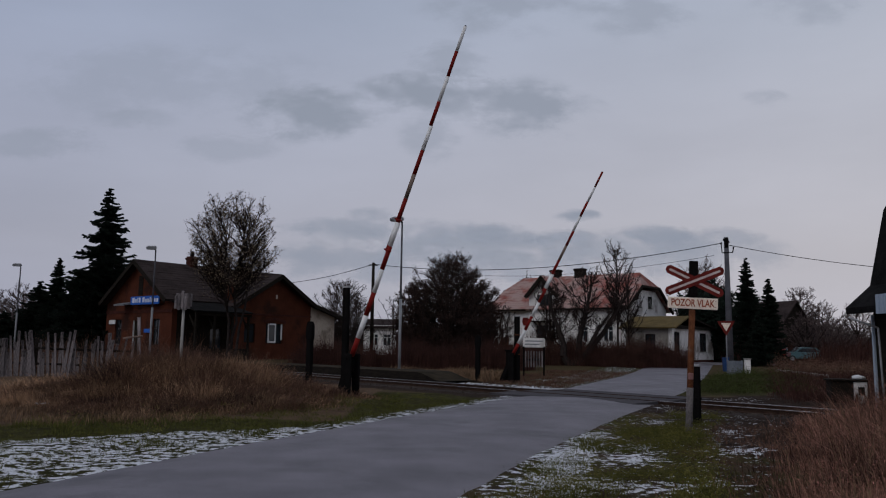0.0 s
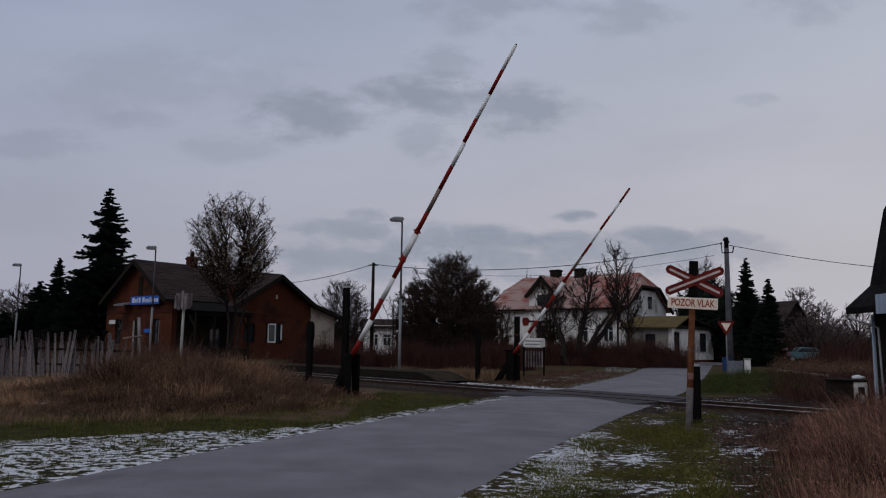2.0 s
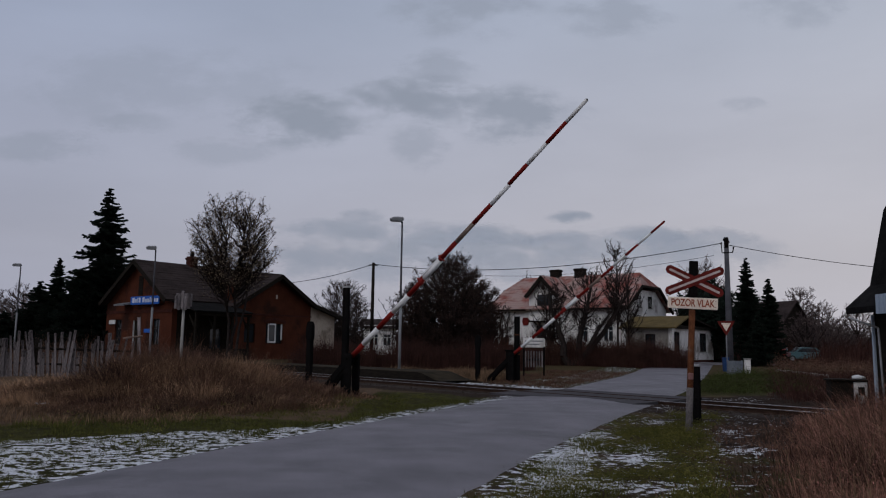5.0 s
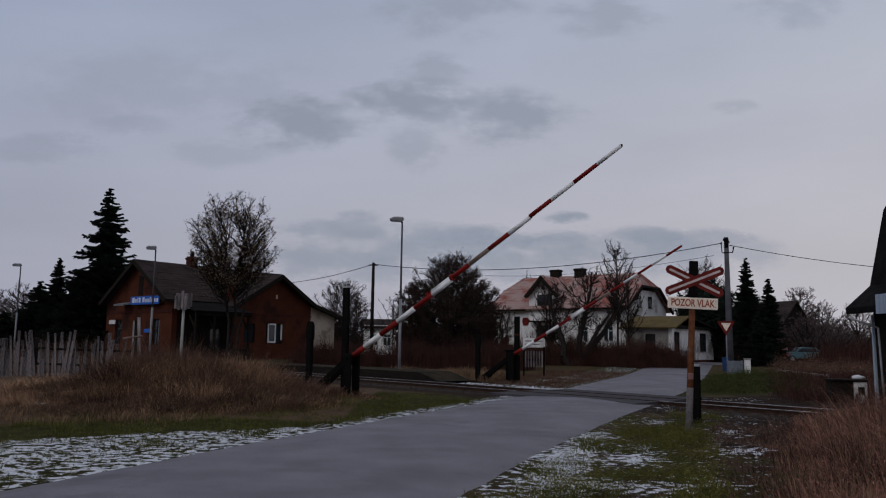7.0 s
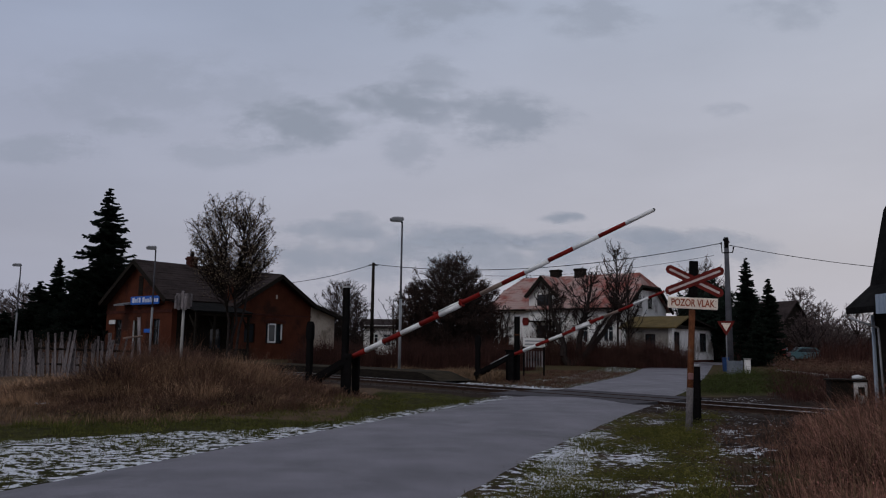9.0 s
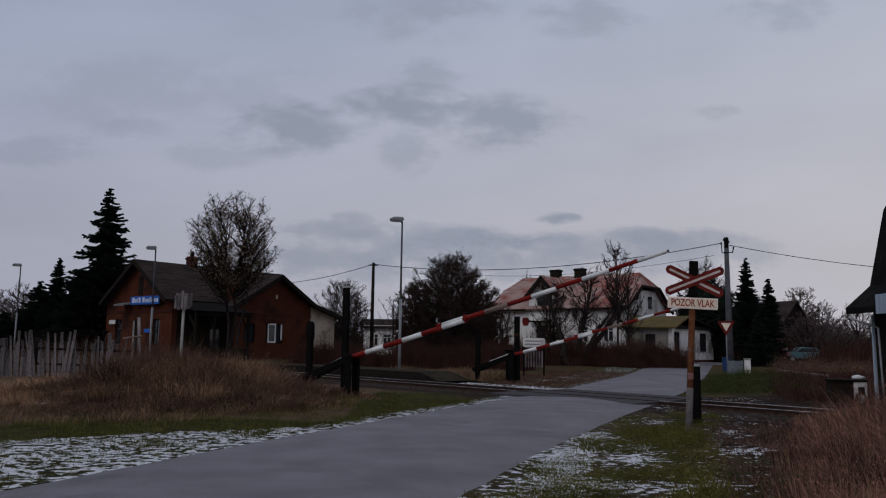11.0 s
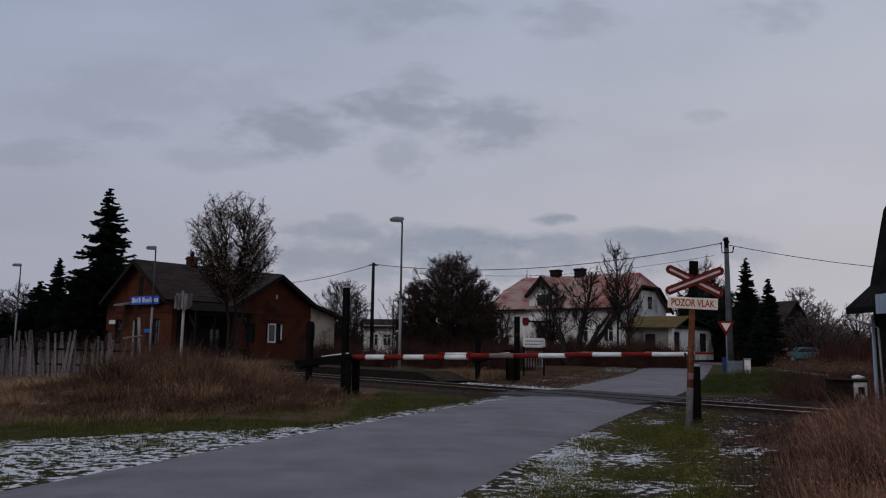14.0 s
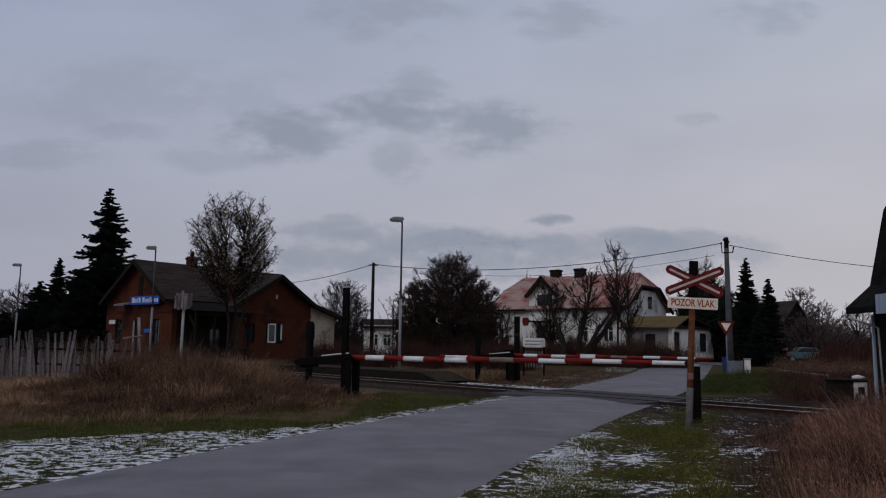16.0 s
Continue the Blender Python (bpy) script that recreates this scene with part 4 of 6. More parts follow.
# the white house
house = thing("white_house", pose(5.15, 76.57, 0.35, 0, 0, -38.0), "weathered white-plastered house with a patched red tile roof", "house")
L, D, EV, RG = 13.92, 9.54, 5.0, 8.35
bm = bmesh.new()
wall_panel(bm, 0, L, -0.3, EV, 0, 0.35, [(0.7, 1.8, -0.2, 2.2), (4.95, 6.05, 1.95, 3.3), (9.2, 10.3, 1.8, 3.2), (11.8, 12.8, 1.8, 3.2)])
prism(bm, [(4.15, EV), (7.35, EV), (7.35, 6.0), (5.75, 7.75), (4.15, 6.0)], -0.12, 0.25)
box(bm, 4.15, 4.95, -0.12, 0.0, -0.3, EV)
box(bm, 6.05, 7.35, -0.12, 0.0, -0.3, EV)
box(bm, 4.95, 6.05, -0.12, 0.0, -0.3, 1.95)
box(bm, 4.95, 6.05, -0.12, 0.0, 3.3, EV)
part("front_wall", bm, PLASTER_WHITE, house)
bm = bmesh.new()
wall_panel(bm, 0.35, D, -0.3, EV, L - 0.35, L, [(1.5, 2.5, 1.8, 3.2), (4.0, 5.0, 1.8, 3.2)], "y")
prism(bm, [(0, EV), (D, EV), (D - 2.6, 6.62), (2.6, 6.62)], L - 0.35, L, "x")
part("gable_wall", bm, PLASTER_WHITE, house)
bm = bmesh.new()
wall_panel(bm, 0.35, D, -0.3, EV, 0, 0.35, (), "y")
prism(bm, [(0, EV), (D, EV), (D - 2.6, 6.62), (2.6, 6.62)], 0, 0.35, "x")
wall_panel(bm, 0.35, L - 0.35, -0.3, EV, D - 0.35, D)
part("rear_wall", bm, PLASTER_WHITE, house)
M = D / 2
for ya, yb, yr in ((-0.6, 2.7, M), (D + 0.6, D - 2.7, M)):
    tiled_slope(house, (-0.5, ya, 4.85), (L + 0.5, ya, 4.85), (L + 0.5, yb, 7.0), (-0.5, yb, 7.0), 0.14, ROOF_RED, 11)
    tiled_slope(house, (-0.5, yb, 7.0), (L + 0.5, yb, 7.0), (L - 0.6, yr, RG), (0.6, yr, RG), 0.14, ROOF_RED, 7)
for xe, xr in ((-0.5, 0.6), (L + 0.5, L - 0.6)):
    bm = bmesh.new()
    slab(bm, (xe, 2.7, 7.0), (xe, D - 2.7, 7.0), (xr, M + 0.05, RG + 0.03), (xr, M - 0.05, RG + 0.03), 0.14)
    part("half_hip", bm, ROOF_RED, house)
    so = 0.05 if xe > 0 else -0.05
    bm = bmesh.new()
    for y0, y1 in ((-0.6, 2.75), (D + 0.6, D - 2.75)):
        slab(bm, (xe - so, y0, 4.8), (xe - so, y1, 7.0), (xe + 2 * so, y1, 7.0), (xe + 2 * so, y0, 4.8), 0.28)
    slab(bm, (xe - so, 2.65, 7.0), (xe - so, D - 2.65, 7.0), (xe + 2 * so, D - 2.65, 7.0), (xe + 2 * so, 2.65, 7.0), 0.2)
    part("bargeboard", bm, TIMBER_DARK, house)
for a, b in (((3.9, 6.05), (5.75, 8.02)), ((7.6, 6.05), (5.75, 8.02))):
    tiled_slope(house, (a[0], -0.6, a[1]), (a[0], M - 0.5, a[1]), (b[0], M - 0.5, b[1]), (b[0], -0.6, b[1]), 0.13, ROOF_RED, 8, "cross_roof")
    bm = bmesh.new()
    slab(bm, (a[0], -0.68, a[1]), (b[0], -0.68, b[1]), (b[0], -0.57, b[1]), (a[0], -0.57, a[1]), 0.34)
    part("cross_bargeboard", bm, TIMBER_DARK, house)
bm = bmesh.new()
for xa, xb in ((-0.5, 4.1), (7.4, L + 0.5)):
    rod(bm, (xa, -0.72, 4.74), (xb, -0.72, 4.74), 0.08, n=8)
part("gutter", bm, TIMBER_DARK, house)
window(house, 1.6, 1.35, pose(5.1, -0.18, 4.85), 1, TIMBER_DARK)
window(house, 1.1, 1.35, pose(4.95, 0.03, 1.95), 1, TIMBER_DARK)
window(house, 1.1, 1.4, pose(9.2, 0.12, 1.8), 1)
window(house, 1.0, 1.4, pose(11.8, 0.12, 1.8), 1)
for y in (1.5, 4.0):
    window(house, 1.0, 1.4, pose(L - 0.12, y, 1.8, 0, 0, 90), 1)
for y in (2.7, 5.2):
    window(house, 0.9, 1.1, pose(L + 0.03, y, 5.0, 0, 0, 90), 1, TIMBER_DARK)
bm = bmesh.new()
rod(bm, (5.75, -0.16, 6.85), (5.75, -0.1, 6.85), 0.2, n=16)
part("round_vent", bm, TIMBER_DARK, house)
bm = bmesh.new()
box(bm, 0.72, 1.78, 0.12, 0.18, -0.2, 2.18)
part("door", bm, RUST, house, "brown door")
bm = bmesh.new()
box(bm, 4.5, 6.9, -0.8, -0.12, 3.58, 3.7, 0.02)
part("canopy", bm, TIMBER_DARK, house, "dark canopy over the ground floor")
bm = bmesh.new()
prism(bm, [(3.45, 3.3), (4.0, 3.3), (4.1, 3.7), (4.0, 4.05), (3.45, 4.05), (3.35, 3.7)], -0.09, -0.004)
part("wall_emblem", bm, SIGN_RED, house, "dull red shield-shaped sign")
for x in (4.35, 7.1):
    bm = bmesh.new()
    box(bm, x - 0.5, x + 0.5, M - 0.35, M + 0.35, 7.6, 9.05, 0.02)
    box(bm, x - 0.58, x + 0.58, M - 0.43, M + 0.43, 8.85, 9.0, 0.02)
    part("chimney", bm, TIMBER_DARK, house, "dark brick chimney")

# the low annexe at the street
annexe = thing("low_annexe", pose(18.5, 62.0, 0.28, 0, 0, 52.0), "low white-walled annexe with an ochre sheet roof", "outbuilding")
bm = bmesh.new()
wall_panel(bm, 0, 9.7, -0.3, 3.1, 0, 0.3, [(0.45, 1.65, 1.1, 2.7), (6.3, 7.9, 1.1, 2.7)])
part("street_wall", bm, PLASTER_WHITE, annexe, "white plaster street wall")
bm = bmesh.new()
wall_panel(bm, 0.3, 3.7, -0.3, 3.1, 0, 0.3, [(1.4, 2.3, 1.2, 2.5)], "y")
wall_panel(bm, 0.3, 3.7, -0.3, 3.1, 9.4, 9.7, (), "y")
wall_panel(bm, 0, 9.7, -0.3, 3.1, 3.7, 4.0)
part("side_wall", bm, GRIME, annexe, "grimy grey side wall")
bm = bmesh.new()
slab(bm, (-0.5, -0.5, 3.05), (-0.5, 4.4, 3.05), (2.6, 4.4, 4.05), (2.6, -0.5, 4.05), 0.12)
part("roof", bm, ROOF_YELLOW, annexe, "ochre sheet-metal roof slope")
bm = bmesh.new()
slab(bm, (10.2, -0.5, 3.1), (10.2, 4.4, 3.1), (2.6, 4.4, 4.05), (2.6, -0.5, 4.05), 0.14)
box(bm, 0.6, 10.1, -0.3, -0.02, 2.98, 3.24)
part("rear_roof", bm, TIMBER_DARK, annexe, "dark roof edge")
window(annexe, 1.2, 1.6, pose(0.45, 0.03, 1.1), 1, TIMBER_DARK)
window(annexe, 1.6, 1.6, pose(6.3, 0.03, 1.1), 1, TIMBER_DARK)
window(annexe, 0.9, 1.3, pose(0.1, 2.3, 1.2, 0, 0, -90), 1, TIMBER_DARK)
bm = bmesh.new()
box(bm, -0.02, 9.72, -0.03, 0.0, -0.3, 0.4)
part("plinth", bm, BRICK_TRIM, annexe)

# the boarded house at the edge of the road, mostly roof
edge_house = thing("boarded_house", pose(0, 0, 0.0), "small house with pale blue boards under a steep dark roof", "house")
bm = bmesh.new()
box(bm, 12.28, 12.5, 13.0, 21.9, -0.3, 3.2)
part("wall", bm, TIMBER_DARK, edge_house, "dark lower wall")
for k in range(7):
    bm = bmesh.new()
    box(bm, 11.56, 11.60, 19.1 + k * 0.2, 19.28 + k * 0.2, 2.56, 3.08, 0.006)
    part("board", bm, WALL_BLUE, edge_house, "pale blue board")
bm = bmesh.new()
prism(bm, [(12.5, -0.3), (19.5, -0.3), (19.5, 3.2), (16.2, 9.9), (12.9, 5.0), (12.5, 3.2)], 21.65, 21.9)
part("end_wall", bm, TIMBER_DARK, edge_house)
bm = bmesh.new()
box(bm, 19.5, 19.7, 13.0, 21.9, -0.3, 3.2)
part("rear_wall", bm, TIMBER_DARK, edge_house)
bm = bmesh.new()
prism(bm, [(11.66, 2.80), (12.40, 3.46), (12.92, 5.7), (16.2, 10.6), (20.6, 3.0), (20.6, 2.8), (16.2, 10.3), (13.1, 5.6), (12.55, 3.34), (11.68, 2.62)], 12.5, 22.2)
part("roof", bm, ROOF_BLACK, edge_house, "steep dark flared roof")
bm = bmesh.new()
box(bm, 12.20, 12.275, 21.82, 21.9, -0.3, 2.6, 0.01)
part("corner_post", bm, WALL_BLUE, edge_house, "pale blue corner post")
bm = bmesh.new()
pts = [(11.63, 22.00, 2.53), (12.12, 21.40, 2.22), (12.18, 21.40, 0.0)]
for a, b in zip(pts, pts[1:]):
    rod(bm, a, b, 0.028, n=10)
part("downpipe", bm, GREYBAR, edge_house, "grey metal downpipe")

# farther houses
def far_house(x, y, z, w, d, ev, rg, rz, wall, roof, label):
    h = thing("far_house", pose(x, y, z, 0, 0, rz), label, "house")
    bm = bmesh.new()
    wall_panel(bm, 0, w, -0.3, ev, 0, 0.3, [(w * 0.2, w * 0.2 + 0.9, 1.0, 2.3), (w * 0.6, w * 0.6 + 0.9, 1.0, 2.3)])
    part("front_wall", bm, wall, h)
    bm = bmesh.new()
    box(bm, 0, w, d - 0.3, d, -0.3, ev)
    part("rear_wall", bm, wall, h)
    for x0 in (0, w - 0.3):
        bm = bmesh.new()
        prism(bm, [(0.3, -0.3), (d - 0.3, -0.3), (d - 0.3, ev), (d / 2, rg), (0.3, ev)], x0, x0 + 0.3, "x")
        part("gable_wall", bm, wall, h)
    for y0 in (-0.5, d + 0.5):
        bm = bmesh.new()
        slab(bm, (-0.4, y0, ev - 0.25), (w + 0.4, y0, ev - 0.25), (w + 0.4, d / 2, rg + 0.15), (-0.4, d / 2, rg + 0.15), 0.15)
        part("roof", bm, roof, h)
    for k in (0.2, 0.6):
        window(h, 0.9, 1.3, pose(w * k, 0.1, 1.0), 1)
    return h


far_house(-8.7, 86, 0.5, 3.6, 5, 3.3, 3.9, 4, PLASTER_WHITE, ROOF_GREY, "small white house far behind the station")
far_house(37.0, 96.6, 0.5, 6.5, 4.8, 4.3, 6.9, -62, TIMBER_DARK, ROOF_GREY, "dark gabled house behind bare trees")
far_house(-44, 92, 0.5, 5.5, 5, 2.6, 3.6, 20, PLASTER_WHITE, ROOF_GREY, "low pale house beyond the spruces")


# ---- lamps, poles and wires ----
def lamp_post(x, y, top, label):
    p = thing("platform_lamp", pose(x, y, 0.34, 0, 0, 20), label, "street lamp", "platform lamps")
    h = top - 0.34
    bm = bmesh.new()
    rod(bm, (0, 0, -0.5), (0, 0, h * 0.47), 0.075, 0.07, 12)
    part("lower_pole", bm, GALV, p)
    bm = bmesh.new()
    rod(bm, (0, 0, h * 0.47), (0, 0, h - 0.08), 0.055, 0.045, 10)
    part("upper_pole", bm, POLE_GREY, p)
    bm = bmesh.new()
    rod(bm, (0, 0, h - 0.1), (-0.18, 0, h), 0.035, n=8)
    part("bracket", bm, GALV, p)
    bm = bmesh.new()
    prism(bm, [(-0.60, -0.05), (-0.62, 0.05), (-0.45, 0.12), (0.02, 0.14), (0.06, 0.02), (0.0, -0.04)], -0.15, 0.15)
    bmesh.ops.translate(bm, vec=(0, 0, h), verts=bm.verts)
    head = part("lamp_head", bm, GALV, p)
    bm = bmesh.new()
    box(bm, -0.56, -0.1, -0.12, 0.12, h - 0.075, h - 0.052, 0.006)
    part("lens", bm, WINDOW_FRAME, head, "clear cover")
    bm = bmesh.new()
    prism(bm, [(-0.60, 0.06), (-0.45, 0.125), (0.02, 0.145), (0.02, 0.165), (-0.2, 0.18), (-0.46, 0.165), (-0.62, 0.08)], -0.14, 0.14)
    bmesh.ops.translate(bm, vec=(0, 0, h), verts=bm.verts)
    part("snow_cap", bm, SNOW, head, "thin cap of snow")
    return p


lamp_post(-2.09, 38.5, 7.85, "grey platform lamp on a stepped steel pole")
lamp_post(-19.22, 51.0, 7.76, "grey platform lamp before the brick station")
lamp_post(-34.78, 63.0, 7.66, "grey platform lamp beside the spruces")


def wire(name, a, b, sag, r, label):
    a, b = Vector(a), Vector(b)
    bm = bmesh.new()
    n = 24
    prev = a
    for k in range(1, n + 1):
        t = k / n
        p = a.lerp(b, t) - Vector((0, 0, sag * 4 * t * (1 - t)))
        rod(bm, prev, p, r, n=5)
        prev = p
    return tagged(link(name, bm, BLACK), label, "cable")


pole = thing("utility_pole", pose(20.12, 54.0, 0.15, 0, 0, -20), "grey concrete utility pole with small insulator brackets", "utility pole")
bm = bmesh.new()
rod(bm, (0, 0, -0.5), (0, 0, 8.7), 0.26, 0.15, 14)
part("pole_shaft", bm, POLE_GREY, pole)
bm = bmesh.new()
rod(bm, (0, 0, 8.6), (0, 0, 9.35), 0.16, 0.15, 10)
part("pole_head", bm, BLACK, pole, "dark steel pole head")
bm = bmesh.new()
rod(bm, (-0.3, -0.12, 8.25), (0.42, -0.12, 8.25), 0.04, n=6)
for a, b in (((-0.3, -0.12, 8.25), (-0.34, -0.12, 8.85)), ((0.4, -0.12, 8.25), (0.46, -0.12, 8.5))):
    rod(bm, a, b, 0.04, n=6)
part("side_bracket", bm, BLACK, pole)
for x, z in ((-0.34, 8.85), (0.46, 8.5), (-0.16, 9.1), (0.16, 8.95)):
    bm = bmesh.new()
    rod(bm, (x, -0.12, z), (x, -0.12, z + 0.16), 0.06, 0.04, 8)
    part("insulator", bm, BLACK, pole)
pole2 = thing("utility_pole", pose(-6.81, 75.0, 0.5), "slim dark timber utility pole behind the station", "utility pole")
bm = bmesh.new()
rod(bm, (0, 0, -0.5), (0, 0, 9.1), 0.2, 0.14, 10)
part("pole_shaft", bm, TIMBER_DARK, pole2)
bm = bmesh.new()
box(bm, -0.4, 0.4, -0.05, 0.05, 8.8, 8.92, 0.01)
part("crossarm", bm, BLACK, pole2)
wire("overhead_wire", (19.85, 54.0, 9.1), (-6.81, 75.0, 9.45), 1.15, 0.028, "dark overhead wire between two poles")
wire("overhead_wire", (-6.81, 75.0, 9.45), (-27.5, 100.0, 9.4), 0.9, 0.03, "dark overhead wire behind the station")
wire("overhead_wire", (20.35, 54.0, 8.95), (34.0, 54.0, 7.3), 0.22, 0.024, "dark overhead wire above the side street")
wire("overhead_wire", (19.2, 54.0, 8.2), (4.0, 72.0, 8.2), 0.5, 0.014, "thin dark service wire to the white house")

# give-way sign
yield_sign = thing("give_way_sign", pose(18.44, 50.0, 0.1, 0, 0, -20), "triangular red and white give-way sign on a thin post", "road sign")
bm = bmesh.new()
rod(bm, (0, 0.04, -0.3), (0, 0.04, 3.1), 0.035, n=10)
part("post_tube", bm, GALV, yield_sign)
bm = bmesh.new()
prism(bm, [(-0.5, 3.32), (0.5, 3.32), (0.52, 3.27), (0.04, 2.42), (-0.04, 2.42), (-0.52, 3.27)], -0.01, 0.01)
plate = part("sign_plate", bm, SIGN_RED, yield_sign, "red rimmed triangle")
bm = bmesh.new()
prism(bm, [(-0.30, 3.2), (0.30, 3.2), (0.0, 2.66)], -0.016, -0.012)
part("white_field", bm, SIGN_WHITE, plate, "white field")

# grey relay cabinet, notice board and bin
cab = thing("relay_cabinet", pose(3.15, 35.6, 0.0, 0, 0, -20), "black metal relay cabinet behind the far barrier", "cabinet")
bm = bmesh.new()
box(bm, -0.17, 0.17, -0.15, 0.15, 0.0, 1.35, 0.02)
cb = part("body", bm, BLACK, cab)
bm = bmesh.new()
box(bm, -0.21, 0.21, -0.19, 0.19, 1.35, 1.43, 0.02)
part("lid", bm, BLACK, cab)
bm = bmesh.new()
box(bm, -0.14, 0.14, -0.165, -0.15, 0.15, 1.25, 0.005)
part("door", bm, BLACK, cab)
nbd = thing("notice_stand", pose(4.95, 41.5, 0.0, 0, 0, 6), "white notice panel on a low slatted stand", "notice board")
bm = bmesh.new()
box(bm, -0.6, 0.6, -0.03, 0.03, 1.55, 2.05, 0.05)
pn = part("panel", bm, PLASTER_WHITE, nbd)
for k in range(2):
    bm = bmesh.new()
    box(bm, -0.5, 0.5 - 0.2 * k, -0.037, -0.031, 1.86 - 0.17 * k, 1.92 - 0.17 * k)
    part("text_bar", bm, GALV, pn, "faint grey bar")
for x in (-0.55, 0.55):
    bm = bmesh.new()
    box(bm, x - 0.04, x + 0.04, -0.03, 0.05, -0.2, 1.6, 0.01)
    part("leg", bm, BLACK, nbd)
for k in range(7):
    bm = bmesh.new()
    x = -0.45 + k * 0.15
    box(bm, x - 0.035, x + 0.035, -0.02, 0.01, 0.5, 1.35, 0.008)
    part("slat", bm, TIMBER_GREY, nbd)
bm = bmesh.new()
box(bm, -0.6, 0.6, 0.012, 0.05, 0.85, 0.95)
part("rail", bm, BLACK, nbd)
BIN_BLUE = surface("dark_blue_plastic", (0.02, 0.045, 0.12), (0.03, 0.065, 0.17), 3, 0.5, 0.05, 30)
bin_ = thing("waste_bin", pose(19.3, 52.6, 0.1), "blue plastic bin at the foot of the pole", "bin")
bm = bmesh.new()
prism(bm, [(-0.15, 0), (0.15, 0), (0.18, 0.9), (-0.18, 0.9)], -0.18, 0.18)
part("body", bm, BIN_BLUE, bin_)
bm = bmesh.new()
box(bm, -0.2, 0.2, -0.2, 0.2, 0.9, 0.96, 0.02)
part("lid", bm, BIN_BLUE, bin_)
gp = thing("gate_pillar", pose(18.75, 47.5, 0.0), "white plastered gate pillar", "pillar")
bm = bmesh.new()
box(bm, -0.15, 0.15, -0.15, 0.15, -0.2, 1.0, 0.02)
part("shaft", bm, PLASTER_WHITE, gp)
bm = bmesh.new()
box(bm, -0.19, 0.19, -0.19, 0.19, 1.0, 1.06, 0.02)
part("cap", bm, CONCRETE, gp)
gate = thing("sheet_gate", pose(17.6, 47.7, -0.1), "low blue-grey sheet-metal gate", "gate")
bm = bmesh.new()
box(bm, 0, 0.95, -0.02, 0.02, 0.1, 1.0, 0.005)
part("sheet", bm, surface("blue_grey_sheet", (0.11, 0.125, 0.15), (0.17, 0.185, 0.21), 2, 0.6, 0.1, 20), gate)
for x in (0.04, 0.91):
    bm = bmesh.new()
    box(bm, x - 0.04, x + 0.04, 0.02, 0.07, -0.2, 1.05, 0.01)
    part("gate_post", bm, GALV, gate)

# pale post with a rotted timber box on top
np_ = thing("nest_box_post", pose(-10.1, 30.0, 0.1), "pale concrete post carrying a rotted timber box", "post")
bm = bmesh.new()
rod(bm, (0, 0, -0.3), (0.02, 0, 2.9), 0.06, 0.05, 10)
part("shaft", bm, CONCRETE, np_)
for k in range(5):
    bm = bmesh.new()
    box(bm, -0.30 + k * 0.125, -0.19 + k * 0.125, -0.16, -0.13, 2.75 - 0.05 * (k % 2), 3.25 + 0.10 * ((k * 7) % 3), 0.008)
    part("plank", bm, TIMBER_GREY, np_)
bm = bmesh.new()
box(bm, -0.28, 0.30, -0.12, 0.14, 2.85, 3.35, 0.02)
part("box", bm, TIMBER_GREY, np_)


# ---- parked cars on the far plot ----
def car(x, y, z, rz, paint, label):
    c = thing("parked_car", pose(x, y, z, 0, 0, rz), label, "car", "parked cars")
    bm = bmesh.new()
    prism(bm, [(-2.0, 0.3), (2.0, 0.3), (2.05, 0.65), (1.9, 0.85), (1.0, 0.95), (-1.85, 0.98), (-2.05, 0.8), (-2.05, 0.4)], -0.82, 0.82)
    bmesh.ops.bevel(bm, geom=bm.edges[:], offset=0.06, segments=2, affect="EDGES")
    part("body", bm, paint, c)
    bm = bmesh.new()
    prism(bm, [(-1.75, 0.95), (1.0, 0.93), (0.35, 1.40), (-0.2, 1.46), (-1.1, 1.43)], -0.70, 0.70)
    bmesh.ops.bevel(bm, geom=bm.edges[:], offset=0.05, segments=2, affect="EDGES")
    cabn = part("cabin", bm, paint, c)
    for yy in (-0.706, 0.706):
        bm = bmesh.new()
        prism(bm, [(-1.45, 1.0), (0.7, 0.98), (0.25, 1.33), (-1.0, 1.35)], yy - 0.006, yy + 0.006)
        part("side_window", bm, PANE, cabn)
    bm = bmesh.new()
    slab(bm, (0.98, -0.6, 0.99), (0.98, 0.6, 0.99), (0.42, 0.6, 1.40), (0.42, -0.6, 1.40), 0.01)
    part("windscreen", bm, PANE, cabn)
    for xx in (-1.3, 1.25):
        for yy in (-0.74, 0.74):
            bm = bmesh.new()
            rod(bm, (xx, yy - 0.09, 0.31), (xx, yy + 0.09, 0.31), 0.31, n=18)
            wh = part("wheel", bm, RUBBER, c)
            bm = bmesh.new()
            s = -1 if yy < 0 else 1
            rod(bm, (xx, yy + s * 0.085, 0.31), (xx, yy + s * 0.1, 0.31), 0.2, n=14)
            part("rim", bm, GALV, wh)
    for yy in (-0.6, 0.6):
        bm = bmesh.new()
        box(bm, 1.98, 2.07, yy - 0.15, yy + 0.15, 0.62, 0.76, 0.02)
        part("headlight", bm, WINDOW_FRAME, c)
    return c


car(36.3, 78.0, 0.5, 178, CAR_BLUE, "old teal parked car with a pale roof in the scrub")
car(33.2, 76.0, 0.5, 60, CAR_RED, "dull red parked car behind the brush")

